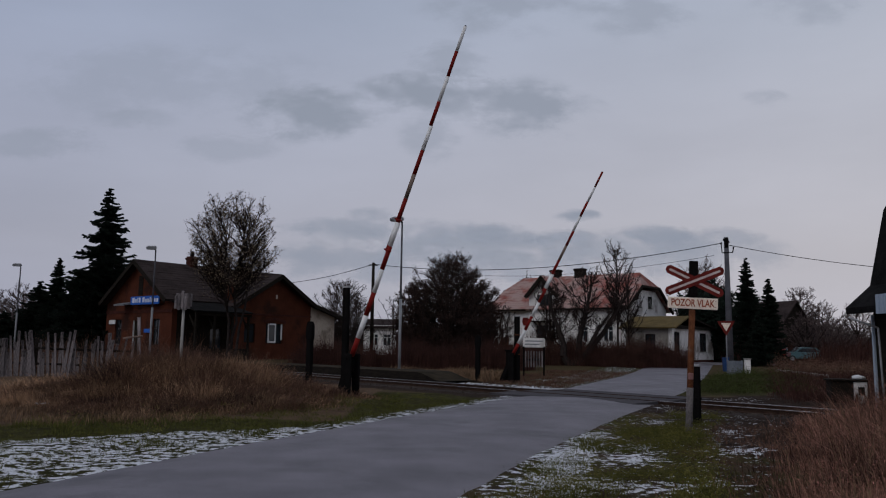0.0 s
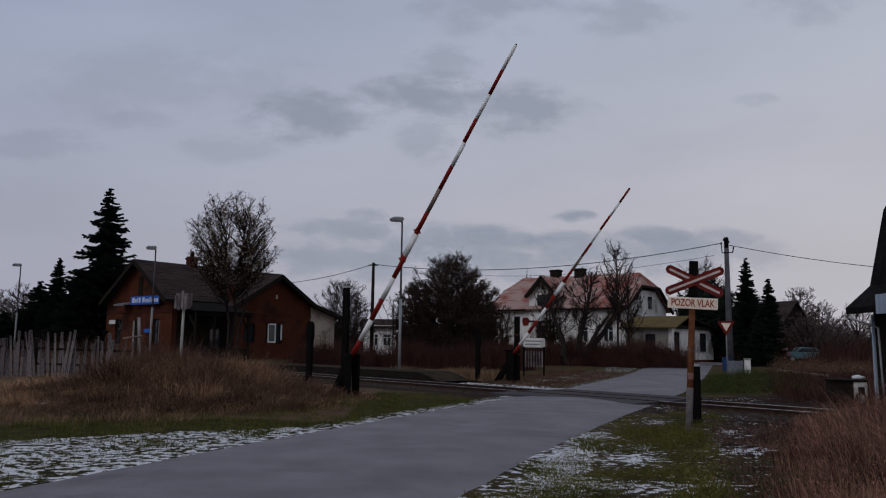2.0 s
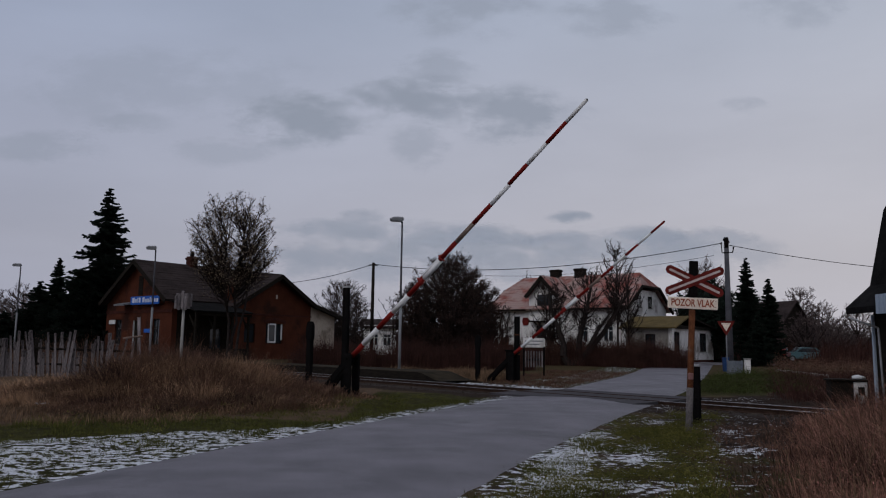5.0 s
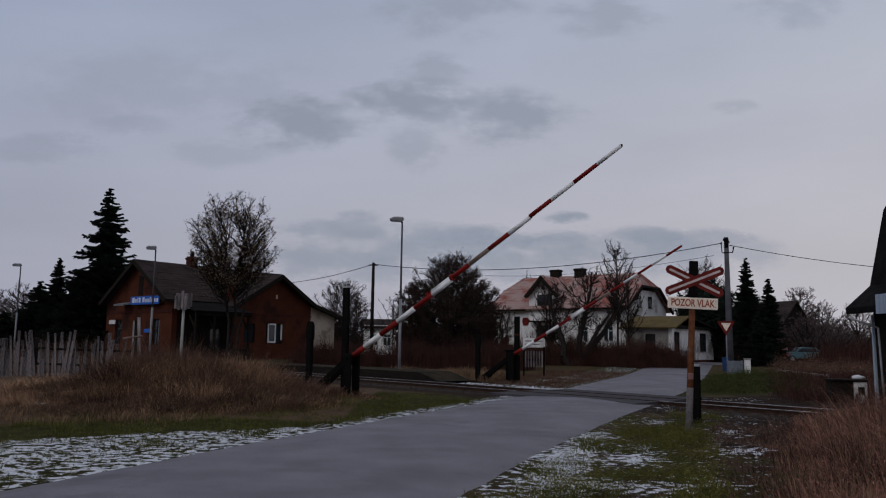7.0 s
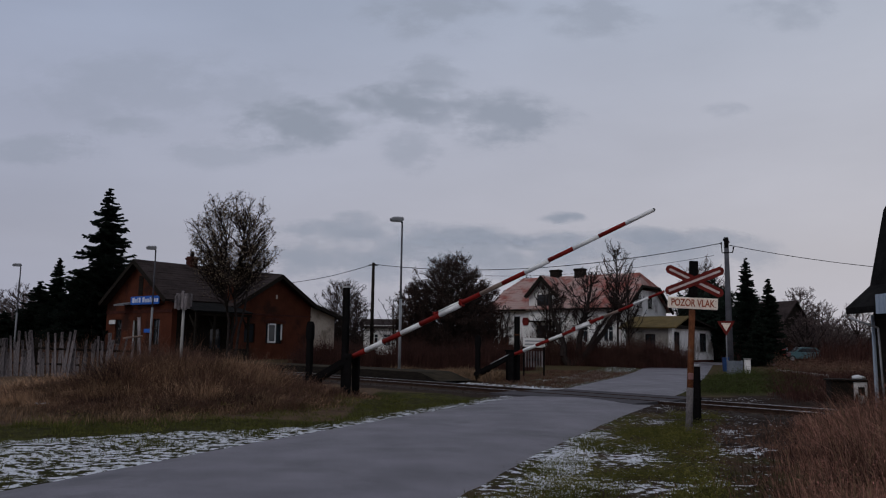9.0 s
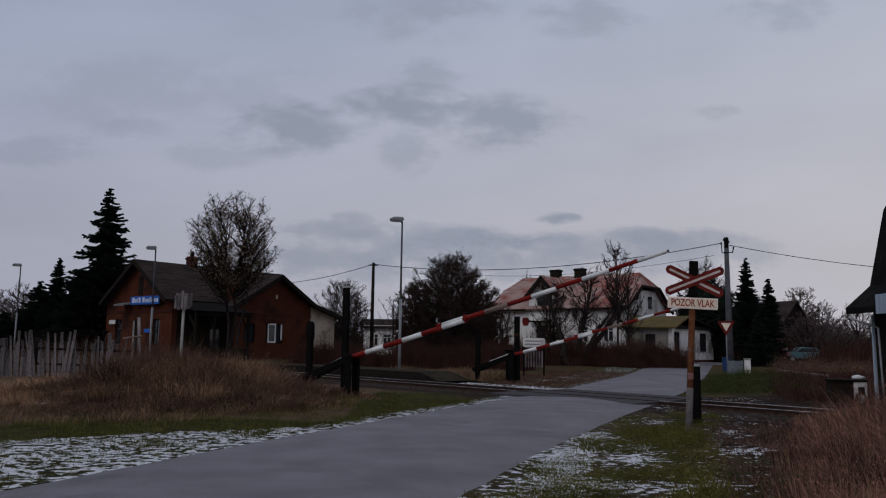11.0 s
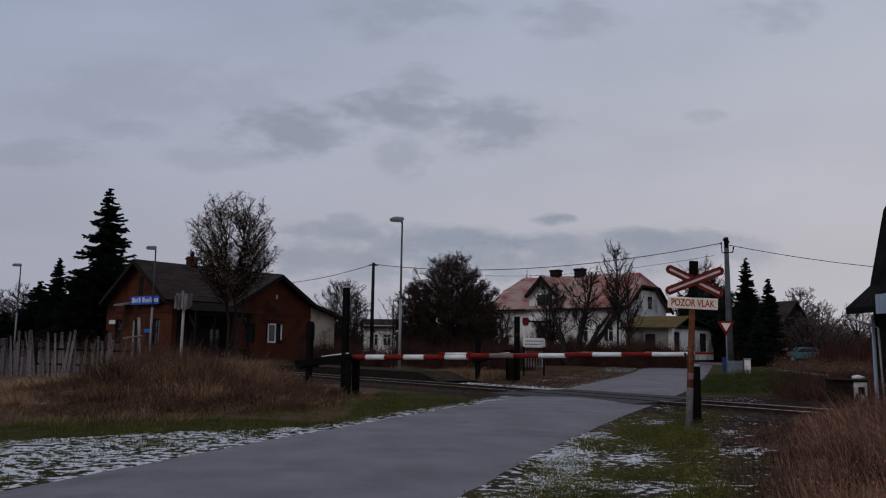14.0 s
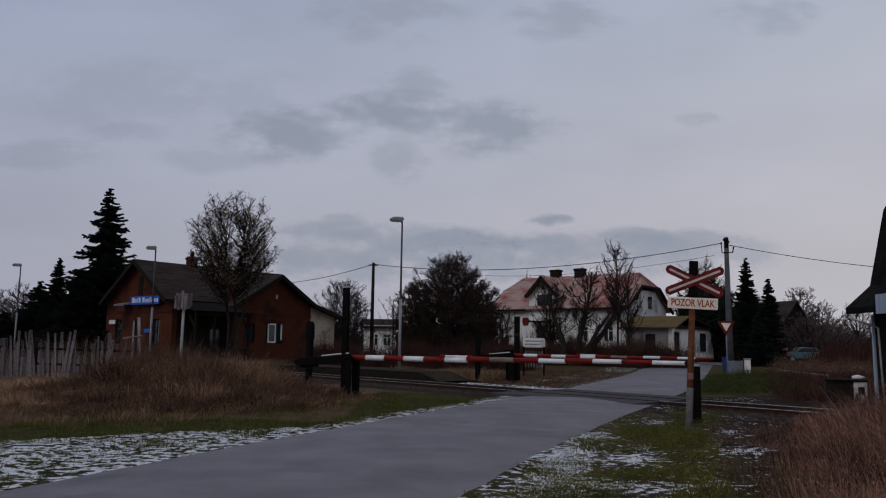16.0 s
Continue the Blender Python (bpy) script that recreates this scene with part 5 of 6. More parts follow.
# pale beam lying along the far side of the track, and the trough in the brambles
bm = bmesh.new()
a, b = Vector((21.0, 48.5, 0.30)), Vector((20.0, 40.3, 0.26))
q = (b - a).to_track_quat("X", "Z").to_matrix().to_4x4()
box(bm, 0, (b - a).length, -0.12, 0.12, -0.32, 0.1, 0.02, Matrix.Translation(a) @ q)
tagged(link("concrete_beam", bm, CONCRETE), "pale concrete beam lying in rough grass", "beam")
tr = thing("covered_trough", pose(12.5, 24.0, 0.0, 0, 0, -14), "dark trough with a white panel and lid among brambles", "trough")
bm = bmesh.new()
box(bm, -0.5, 0.5, -0.35, 0.35, -0.2, 0.66, 0.03)
part("trough_body", bm, TIMBER_DARK, tr)
bm = bmesh.new()
box(bm, 0.12, 0.5, -0.368, -0.352, -0.1, 0.64, 0.005)
part("white_panel", bm, PLASTER_WHITE, tr, "white painted panel")
bm = bmesh.new()
box(bm, -0.56, 0.56, -0.42, 0.42, 0.66, 0.72, 0.015)
part("lid", bm, TIMBER_DARK, tr)
bm = bmesh.new()
box(bm, 0.24, 0.42, -0.376, -0.369, 0.25, 0.5, 0.003)
part("hatch", bm, TIMBER_DARK, tr)
bm = bmesh.new()
bmesh.ops.create_icosphere(bm, subdivisions=2, radius=0.19)
for v in bm.verts:
    v.co.z = max(v.co.z, -0.1) * 0.45
    v.co += Vector((noise.noise(v.co * 9), noise.noise(v.co * 9 + Vector((5, 0, 0))), 0.5 * noise.noise(v.co * 9 + Vector((0, 5, 0))))) * 0.08
bmesh.ops.translate(bm, vec=(12.95, 24.1, 0.76), verts=bm.verts)
tagged(link("white_sack", bm, WHITE), "crumpled white sack on the trough lid", "sack")


# ---- trees ----
def tube(verts, faces, a, b, ra, rb, n):
    d = b - a
    if d.length < 1e-5:
        return
    q = d.to_track_quat("Z", "Y").to_matrix()
    i = len(verts)
    for p, r in ((a, ra), (b, rb)):
        for k in range(n):
            verts.append(p + q @ Vector((r * math.cos(6.2832 * k / n), r * math.sin(6.2832 * k / n), 0)))
    for k in range(n):
        faces.append((i + k, i + (k + 1) % n, i + n + (k + 1) % n, i + n + k))


def bare_tree(x, y, h, crown, trunk, seed, label, rise=0.5, kids=(9, 7, 6, 4), leaf=0, leaf_mat=None, stems=1, low=0.25, name="bare_tree", twig=0.012, leaf_size=0.1, bark=None, twig_mat=None, ends=(), shift=(0, 0)):
    """A leafless tree: limbs leave the trunk, bend up and fill an uneven egg-shaped crown with twigs."""
    rng = random.Random(seed)
    tree = thing(name, pose(x, y, ground_z(x, y) - 0.1), label, "tree")
    tv, tf, cv, cf, lv, lf = [], [], [], [], [], []
    cz, rz = (1 + low) / 2 * h, (1 - low) / 2 * h

    def leaves(o):
        for k in range(leaf):
            o2 = o + Vector((rng.gauss(0, 1), rng.gauss(0, 1), rng.gauss(0, 1))) * leaf_size
            u = Vector((rng.gauss(0, 1), rng.gauss(0, 1), rng.gauss(0, 1))).normalized() * leaf_size
            w = u.orthogonal().normalized() * leaf_size * 0.6
            i = len(lv)
            lv.extend((o2 - u, o2 + w, o2 + u, o2 - w))
            lf.append((i, i + 1, i + 2, i + 3))

    def path(pts, r0, r1, verts, faces, n):
        for k in range(len(pts) - 1):
            t0, t1 = k / (len(pts) - 1), (k + 1) / (len(pts) - 1)
            tube(verts, faces, pts[k], pts[k + 1], r0 + (r1 - r0) * t0, r0 + (r1 - r0) * t1, n)

    roots = []
    for s in range(stems):
        a = 6.283 * s / stems + rng.uniform(-0.4, 0.4)
        spread_s = 0.0 if stems == 1 else crown * 0.30
        pts = [Vector((0, 0, 0)) if stems == 1 or ends else Vector((math.cos(a), math.sin(a), 0)) * trunk * 0.6]
        for k in range(1, 7):
            t = k / 6
            if ends:
                e = Vector(ends[s])
                pts.append(Vector((e.x * t ** 0.8, e.y * t, e.z * t ** 1.15)) + Vector((rng.gauss(0, 0.13), rng.gauss(0, 0.13), rng.gauss(0, 0.08))))
                continue
            pts.append(Vector((math.cos(a) * spread_s * t + rng.gauss(0, 0.025) * h * 0.4 * t, math.sin(a) * spread_s * t + rng.gauss(0, 0.025) * h * 0.4 * t, h * 0.86 * t)))
        path(pts, trunk if stems == 1 else trunk * 0.75, max(twig * 1.5, trunk * 0.12), tv, tf, 8)
        roots.append(pts)
    count = int(kids[0] * 3.2)
    for k in range(count):
        zc = 1 - 2 * (k + 0.5) / count
        a = k * 2.39996 + rng.uniform(-0.3, 0.3)
        rr = math.sqrt(max(0, 1 - zc * zc))
        d = Vector((math.cos(a) * rr, math.sin(a) * rr, zc))
        f = rng.uniform(0.62, 1.0) * (1 + 0.16 * noise.noise(d * 2.2 + Vector((seed, 0, 0))))
        goal = Vector((d.x * crown * f + shift[0], d.y * crown * f + shift[1], cz + d.z * rz * f))
        out = math.hypot(goal.x - shift[0], goal.y - shift[1])
        zs = min(0.80 * h, goal.z - out * (0.45 + rise))
        zs = max(zs, h * low * 0.75, h * 0.03)
        stem = roots[k % stems]
        if ends:
            stem = min(roots, key=lambda r: (r[4] - goal).length)
            zs = min(zs, stem[6].z * 0.97)
        q = min(6.0, zs / (stem[6].z if ends else h * 0.86) * 6)
        j = min(int(q), 5)
        p0 = stem[j].lerp(stem[j + 1], q - j)
        p1 = Vector((p0.x + (goal.x - p0.x) * 0.58, p0.y + (goal.y - p0.y) * 0.58, p0.z + (goal.z - p0.z) * 0.34))
        limb = []
        for m in range(7):
            t = m / 6
            p = p0 * (1 - t) ** 2 + p1 * 2 * t * (1 - t) + goal * t * t
            limb.append(p + Vector((rng.gauss(0, 1), rng.gauss(0, 1), rng.gauss(0, 1))) * crown * 0.022 * (t > 0))
        size = (goal - p0).length
        path(limb, max(twig * 1.3, min(trunk * 0.45, size * 0.022)), twig * 0.8, tv, tf, 5)
        for c in range(kids[1]):
            t = rng.uniform(0.22, 1.0)
            j = min(int(t * 6), 5)
            o = limb[j].lerp(limb[j + 1], t * 6 - j)
            tang = (limb[j + 1] - limb[j]).normalized()
            dd = (tang * 0.7 + Vector((rng.gauss(0, 0.55), rng.gauss(0, 0.55), rng.gauss(0.18, 0.4)))).normalized()
            ln = crown * (0.12 + 0.30 * (1.15 - t)) * rng.uniform(0.6, 1.2)
            mid = o + dd * ln * 0.5
            end = mid + (dd + Vector((rng.gauss(0, 0.25), rng.gauss(0, 0.25), 0.2))).normalized() * ln * 0.5
            path([o, mid, end], twig * 0.95, twig * 0.6, cv, cf, 3)
            for e in range(kids[2]):
                t2 = rng.uniform(0.25, 1.0)
                o2 = o.lerp(mid, t2 * 2) if t2 < 0.5 else mid.lerp(end, t2 * 2 - 1)
                d2 = (dd * 0.7 + Vector((rng.gauss(0, 0.6), rng.gauss(0, 0.6), rng.gauss(0.15, 0.45)))).normalized()
                e2 = o2 + d2 * ln * rng.uniform(0.25, 0.5)
                tube(cv, cf, o2, e2, twig * 0.7, twig * 0.45, 3)
                if leaf:
                    leaves(e2)
    raw("trunk", tv, tf, bark or BARK, tree, True)
    raw("crown", cv, cf, twig_mat or TWIG, tree)
    if leaf:
        raw("foliage", lv, lf, leaf_mat or LEAF_DRY, tree)
    return tree


def spruce(x, y, h, r, seed, label, gap=0.36, ragged=0.42):
    rng = random.Random(seed)
    t = thing("spruce_tree", pose(x, y, ground_z(x, y) - 0.1), label, "tree", "dark spruces")
    tv, tf, nv, nf = [], [], [], []
    tube(tv, tf, Vector((0, 0, 0)), Vector((0, 0, h * 0.98)), 0.03 * h * 0.6, 0.02, 8)
    z = h * 0.07
    while z < h * 0.985:
        f = z / h
        reach = r * (1 - f) ** 0.68 * (0.8 + 0.2 * min(1, f * 5))
        for k in range(12 if f < 0.7 else 8):
            a = rng.uniform(0, 6.2832)
            ln = max(0.12, reach * rng.uniform(1 - ragged, 1.12))
            out = Vector((math.cos(a), math.sin(a), 0))
            side = Vector((-math.sin(a), math.cos(a), 0))
            pts = []
            dz, droop = rng.uniform(-0.22, 0.22), -rng.uniform(0.18, 0.46)
            for s in range(6):
                u = s / 5
                pts.append(out * ln * u + Vector((0, 0, z + dz + droop * ln * u + 0.24 * ln * u * u * u)))
            for s in range(5):
                tube(tv, tf, pts[s], pts[s + 1], 0.018, 0.012, 3)
                wid = ln * 0.30 * (1 - 0.62 * (s / 5)) + 0.05
                for m in range(8):
                    o = pts[s].lerp(pts[s + 1], rng.random())
                    sg = rng.choice((-1, 1))
                    tip = o + side * sg * wid * rng.uniform(0.5, 1.1) + out * wid * rng.uniform(0.3, 0.9) - Vector((0, 0, wid * rng.uniform(0.1, 0.75)))
                    b2 = o + out * 0.16 * wid + Vector((0, 0, 0.03))
                    b1 = o - out * 0.16 * wid - Vector((0, 0, 0.10 + 0.12 * wid))
                    i = len(nv)
                    nv += [b1, tip, b2]
                    nf.append((i, i + 1, i + 2))
        z += gap * (0.6 + 0.4 * (1 - f)) * (h / 12) ** 0.5
    raw("trunk", tv, tf, BARK, t, True)
    raw("crown", nv, nf, NEEDLES, t)
    return t


# the station's own trees
bare_tree(-13.75, 50.0, 11.25, 3.25, 0.15, 118, "dense bare tree with withered leaves before the station", 0.45, (28, 12, 7), 1, LEAF_DRY, stems=3, low=0.49, leaf_size=0.055, twig=0.014, ends=((-0.5, 0, 10.4), (0.6, 0.3, 10.6), (1.7, -0.4, 8.8)))
bare_tree(-9.9, 72.0, 8.0, 1.9, 0.07, 12, "thin bare sapling behind the station corner", 0.8, (8, 6, 4))
bare_tree(0.75, 60.0, 8.6, 3.6, 0.13, 13, "broad dense dark tree beyond the platform", 0.7, (52, 14, 10), 1, LEAF_DARK, stems=5, low=0.04, leaf_size=0.05, twig=0.014)
bare_tree(3.0, 61.0, 6.6, 2.3, 0.1, 113, "rounded dense dark shrub tree beyond the platform", 0.7, (32, 12, 9), 2, LEAF_DARK, stems=4, low=0.02, leaf_size=0.05, twig=0.014)
bare_tree(-2.0, 60.5, 6.6, 2.3, 0.1, 114, "rounded dense dark shrub tree near the lamp", 0.7, (32, 12, 9), 2, LEAF_DARK, stems=4, low=0.02, leaf_size=0.05, twig=0.014)
bare_tree(9.5, 57.0, 7.6, 2.8, 0.40, 14, "gnarled leaning fruit tree with low forking limbs", 0.2, (13, 9, 6), stems=4, low=0.36, twig=0.019, ends=((4.5, 0, 6.0), (-1.5, 0.3, 5.6), (1.6, 0.4, 7.0), (3.0, -0.6, 4.3)), shift=(1.5, 0))
bare_tree(8.3, 59.0, 7.0, 1.9, 0.2, 214, "dark many-stemmed fruit tree before the white house", 0.6, (15, 9, 6), stems=3, low=0.2, twig=0.018)
bare_tree(5.3, 66.0, 4.9, 1.7, 0.08, 215, "thin spreading bare shrub before the white house", 0.3, (11, 8, 5), stems=3, low=0.3, twig=0.015)
bare_tree(13.2, 58.0, 10.2, 1.7, 0.10, 15, "tall slender bare tree before the white house", 1.1, (16, 7, 5), low=0.35, twig=0.016)
bare_tree(14.4, 59.5, 8.0, 1.5, 0.08, 16, "slender bare tree before the white house", 1.1, (13, 7, 5), low=0.3, twig=0.016)
bare_tree(9.9, 92.0, 10.6, 1.2, 0.08, 17, "thin bare treetop behind the white house", 1.1, (10, 6, 4), low=0.5, twig=0.018)
bare_tree(28.7, 84.0, 11.2, 3.8, 0.2, 18, "bare tree behind the street", 0.6, (28, 10, 7), twig=0.02, twig_mat=HAZED_TWIG)
bare_tree(26.2, 76.0, 8.0, 3.0, 0.12, 24, "dense dark evergreen shrub tree behind the annexe", 0.5, (26, 10, 8), 4, NEEDLES, stems=4, low=0.04, leaf_size=0.14, twig=0.018)
bare_tree(25.0, 71.0, 7.0, 2.3, 0.1, 25, "dense dark evergreen shrub beside the annexe", 0.5, (24, 10, 8), 4, NEEDLES, stems=4, low=0.04, leaf_size=0.14, twig=0.018)
bare_tree(-9.3, 72.0, 7.6, 2.8, 0.14, 19, "bare round-crowned tree behind the station", 0.5, (22, 9, 6), twig=0.02)
bare_tree(-7.6, 68.0, 5.9, 2.0, 0.1, 20, "small dark bare tree behind the hedge", 0.4, (14, 8, 5), twig=0.018)
bare_tree(-3.9, 62.0, 5.8, 1.6, 0.06, 21, "thin pale shrub beside the platform lamp", 0.9, (9, 6, 4), stems=3, low=0.1)
bare_tree(-41.5, 76.0, 6.9, 2.7, 0.16, 22, "bare tree beyond the fence", 0.4, (20, 9, 6), twig=0.02, twig_mat=HAZED_TWIG)
bare_tree(-45.0, 78.0, 6.0, 2.5, 0.14, 23, "bare tree beyond the fence", 0.4, (20, 9, 6), twig=0.02, twig_mat=HAZED_TWIG)
# far trees take the twig colour that is paled for haze
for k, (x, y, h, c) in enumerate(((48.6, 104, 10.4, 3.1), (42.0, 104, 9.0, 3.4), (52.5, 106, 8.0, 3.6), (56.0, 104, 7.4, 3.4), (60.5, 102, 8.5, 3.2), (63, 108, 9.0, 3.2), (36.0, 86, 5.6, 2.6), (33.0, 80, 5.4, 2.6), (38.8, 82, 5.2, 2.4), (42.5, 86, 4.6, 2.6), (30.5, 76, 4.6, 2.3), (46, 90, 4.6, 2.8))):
    bare_tree(x, y, h, c, 0.17, 30 + k, "bare winter tree on the far plot", 0.6, (20, 9, 6), twig=0.024, twig_mat=HAZED_TWIG)

spruce(-27.4, 62.0, 14.0, 4.0, 1, "tall dark spruce with drooping ragged branches", 0.5)
spruce(-32.1, 64.0, 8.2, 2.1, 2, "dark young spruce beside the tall one")
spruce(-34.6, 66.0, 6.2, 3.2, 3, "low dark spruce in the station garden")
spruce(-30.3, 66.5, 8.4, 3.3, 4, "low dark spruce in the station garden")
spruce(-28.7, 61.0, 7.2, 3.2, 8, "low dark spruce in the station garden")
spruce(-36.9, 65.0, 3.5, 2.9, 9, "low dark spruce beside the fence")
spruce(26.2, 66.0, 9.1, 2.1, 5, "dark spruce behind the utility pole")
spruce(28.1, 66.0, 7.4, 1.7, 6, "narrow dark spruce behind the street")
spruce(24.6, 60.0, 4.2, 1.5, 7, "low dark conifer beside the gate")


# ---- thickets, hedges and grass ----
def ribbons(name, points, height, spread_r, blades, width, mat, label, category, seed, bend=0.35, kind="stuff", dense_top=0.0):
    """Clumps of thin bent stems that rise from the ground at the given points."""
    rng = random.Random(seed)
    verts, faces = [], []
    for (px, py, hs) in points:
        z0 = ground_z(px, py) - 0.02
        for b in range(blades):
            ox, oy = px + rng.gauss(0, spread_r * 0.5), py + rng.gauss(0, spread_r * 0.5)
            hh = height * hs * rng.uniform(0.35, 1.1)
            a = math.atan2(oy - py, ox - px) + rng.gauss(0, 0.7)
            lean = bend * rng.uniform(0.1, 1.0) * min(1.6, math.hypot(ox - px, oy - py) / (spread_r * 0.5) + 0.2)
            dx, dy = math.cos(a), math.sin(a)
            c = rng.uniform(0, 6.2832)
            wx, wy = math.cos(c) * width, math.sin(c) * width
            p0 = (ox, oy, z0)
            p1 = (ox + dx * lean * hh * 0.35, oy + dy * lean * hh * 0.35, z0 + hh * 0.6)
            p2 = (ox + dx * lean * hh, oy + dy * lean * hh, z0 + hh * (1 - 0.25 * lean))
            i = len(verts)
            verts += [(p0[0] - wx, p0[1] - wy, p0[2]), (p0[0] + wx, p0[1] + wy, p0[2]), (p1[0] + wx * 0.8, p1[1] + wy * 0.8, p1[2]), (p1[0] - wx * 0.8, p1[1] - wy * 0.8, p1[2]), p2]
            faces += [(i, i + 1, i + 2, i + 3), (i + 3, i + 2, i + 4)]
    ob = raw(name, verts, faces, mat)
    return tagged(ob, label, category, kind=kind)


def scatter(n, seed, x0, x1, y0, y1, keep, size=None):
    rng = random.Random(seed)
    pts = []
    tries = 0
    while len(pts) < n and tries < n * 40:
        tries += 1
        x, y = rng.uniform(x0, x1), rng.uniform(y0, y1)
        s = keep(x, y)
        if s:
            pts.append((x, y, s * rng.uniform(0.7, 1.15) * (1 + 1.05 * noise.noise(Vector((x * 0.8, y * 0.8, seed))) + 0.35 * noise.noise(Vector((x * 1.7, y * 1.7, seed))))))
    return pts


def mound(x, y):
    off = road_off(x, y)
    if off > -3.6 or across(x, y) > RAIL_N - 1.6:
        return 0
    h = bump_at(x, y, -8.5, 20.5, 4.2, 2.6, 1.0, -0.3) * (0.10 + 0.90 * smooth_step((x + 9.3) / 1.3)) + bump_at(x, y, -14, 20.6, 7, 2.4, 0.22, -0.1) + bump_at(x, y, -4.6, 22.3, 2.2, 1.2, 0.42)
    return h if h > 0.17 else 0


def bank(x, y):
    """The overgrown part of the bank; the ground before the fence stays bare."""
    return 0 if x < -9.0 and y > 20.8 else mound(x, y)


ribbons("dry_grass", scatter(820, 41, -24, -2, 15, 28, bank), 0.78, 0.6, 80, 0.0040, DEAD_BROWN, "tall dead brown grass and weeds on a bank", "grass", 51, 1.35)
ribbons("dry_grass", scatter(330, 141, -24, -2, 15, 28, lambda x, y: bank(x, y) if noise.noise(Vector((x * 0.6, y * 0.6, 31))) > 0.05 else 0), 0.72, 0.6, 60, 0.0048, PALE_STRAW, "straw-coloured patches of tall dead grass", "grass", 151, 1.1)
ribbons("rough_scrub", scatter(420, 143, -24, -9.5, 27.5, 34, lambda x, y: 1.0 if across(x, y) < RAIL_N - 2.0 else 0), 1.25, 0.7, 40, 0.007, DEAD_BROWN, "brown scrub behind the old fence", "scrub", 153, 0.7)
ribbons("dry_stems", scatter(260, 42, -24, -3, 18, 28, lambda x, y: bank(x, y) if across(x, y) > 6 else 0), 1.0, 0.45, 10, 0.006, DEAD_BROWN, "dead brown stems on the bank", "weeds", 52, 0.45)


def verge_left(x, y):
    off = road_off(x, y)
    return 1.0 if -7.5 < off < -2.5 and y < 24 and across(x, y) < RAIL_N - 2.2 and noise.noise(Vector((x * 0.7, y * 0.7, 2))) > (0.28 if y < 13.2 else -0.3) else 0


def verge_right(x, y):
    off = road_off(x, y)
    return 1.0 if 2.35 < off < 4.7 - 0.35 * smooth_step((y - 11) / 3) and across(x, y) < RAIL_N - 2.2 and noise.noise(Vector((x * 0.9, y * 0.9, 2))) > 0.0 else 0


ribbons("short_grass", scatter(1500, 43, -12, 3, 7.5, 24, verge_left), 0.10, 0.22, 18, 0.005, GREEN, "short dull winter grass beside the road", "grass", 53, 0.9)
ribbons("short_grass", scatter(1500, 44, 0, 11, 6.5, 19, verge_right), 0.085, 0.2, 18, 0.005, GREEN, "short green winter grass under the warning cross", "grass", 54, 0.9)
ribbons("short_grass", scatter(900, 45, 9, 22, 28, 47, lambda x, y: 1.0 if 2.5 < road_off(x, y) < 6.5 and across(x, y) > RAIL_N + 3.5 else 0), 0.16, 0.4, 14, 0.009, BANK_GREEN, "dull green grass bank beyond the track", "grass", 55, 0.8)


def brambles(x, y):
    off = road_off(x, y)
    if off < 4.9 + 0.10 * (y - 8) + 0.5 * noise.noise(Vector((x, y, 3))) + 0.55 or across(x, y) > RAIL_N - 2.0 or y < 6:
        return 0
    return 0.28 + 0.80 * smooth_step((off - 5.3 - 0.10 * (y - 8)) / 2.4)


ribbons("brambles", scatter(1250, 46, 2, 18, 6, 21, brambles), 0.92, 0.6, 60, 0.0038, BRAMBLE, "tangle of russet dead brambles and tall weeds", "brambles", 56, 0.9)
ribbons("dry_grass", scatter(700, 47, 3, 18, 7, 21, brambles), 1.05, 0.3, 8, 0.0045, STRAW, "pale dry stalks among the brambles", "grass", 57, 0.5)
ribbons("rough_scrub", scatter(2000, 48, 11, 34, 22, 47, lambda x, y: 1.0 if road_off(x, y) > 5.6 and abs(across(x, y) - RAIL_N - 0.7) > 2.6 else 0), 0.42, 0.6, 24, 0.009, TWIG_RED, "low brown scrub beyond the track", "scrub", 58, 0.8)
ribbons("rough_scrub", scatter(900, 49, 26, 64, 64, 95, lambda x, y: 0 if y < 79 and 0.41 < x / y < 0.49 else 1.0), 2.0, 1.3, 28, 0.022, TWIG_RED, "brown winter scrub on the far plot", "scrub", 59, 0.5)
ribbons("hedge", scatter(560, 60, 4.2, 17.5, 54.5, 62, lambda x, y: 1.0 if abs(y - 57.6 + 0.25 * (x - 12)) < 1.2 else 0), 1.8, 0.7, 44, 0.012, TWIG_RED, "bare reddish garden hedge before the white house", "hedge", 61, 0.35)
ribbons("hedge", scatter(420, 62, -9.5, 5.5, 48, 54, lambda x, y: 1.0 if abs(y - 51) < 1.4 else 0), 1.6, 0.7, 44, 0.010, TWIG_RED, "bare dark red hedge behind the platform", "hedge", 63, 0.35)
ribbons("hedge", scatter(160, 64, -36, -14, 44, 52, lambda x, y: 1.0 if abs(y - 47 + 0.2 * (x + 25)) < 1.5 else 0), 1.3, 0.6, 20, 0.022, TWIG, "scrubby growth before the station", "hedge", 65, 0.5)
ribbons("platform_weeds", scatter(500, 66, -6, 3.2, 30, 44, lambda x, y: 1.0 if across(x, y) > RAIL_N + 6.0 and road_off(x, y) < -3 else 0), 0.4, 0.4, 14, 0.014, STRAW, "dry weeds beyond the platform", "grass", 67, 0.6)
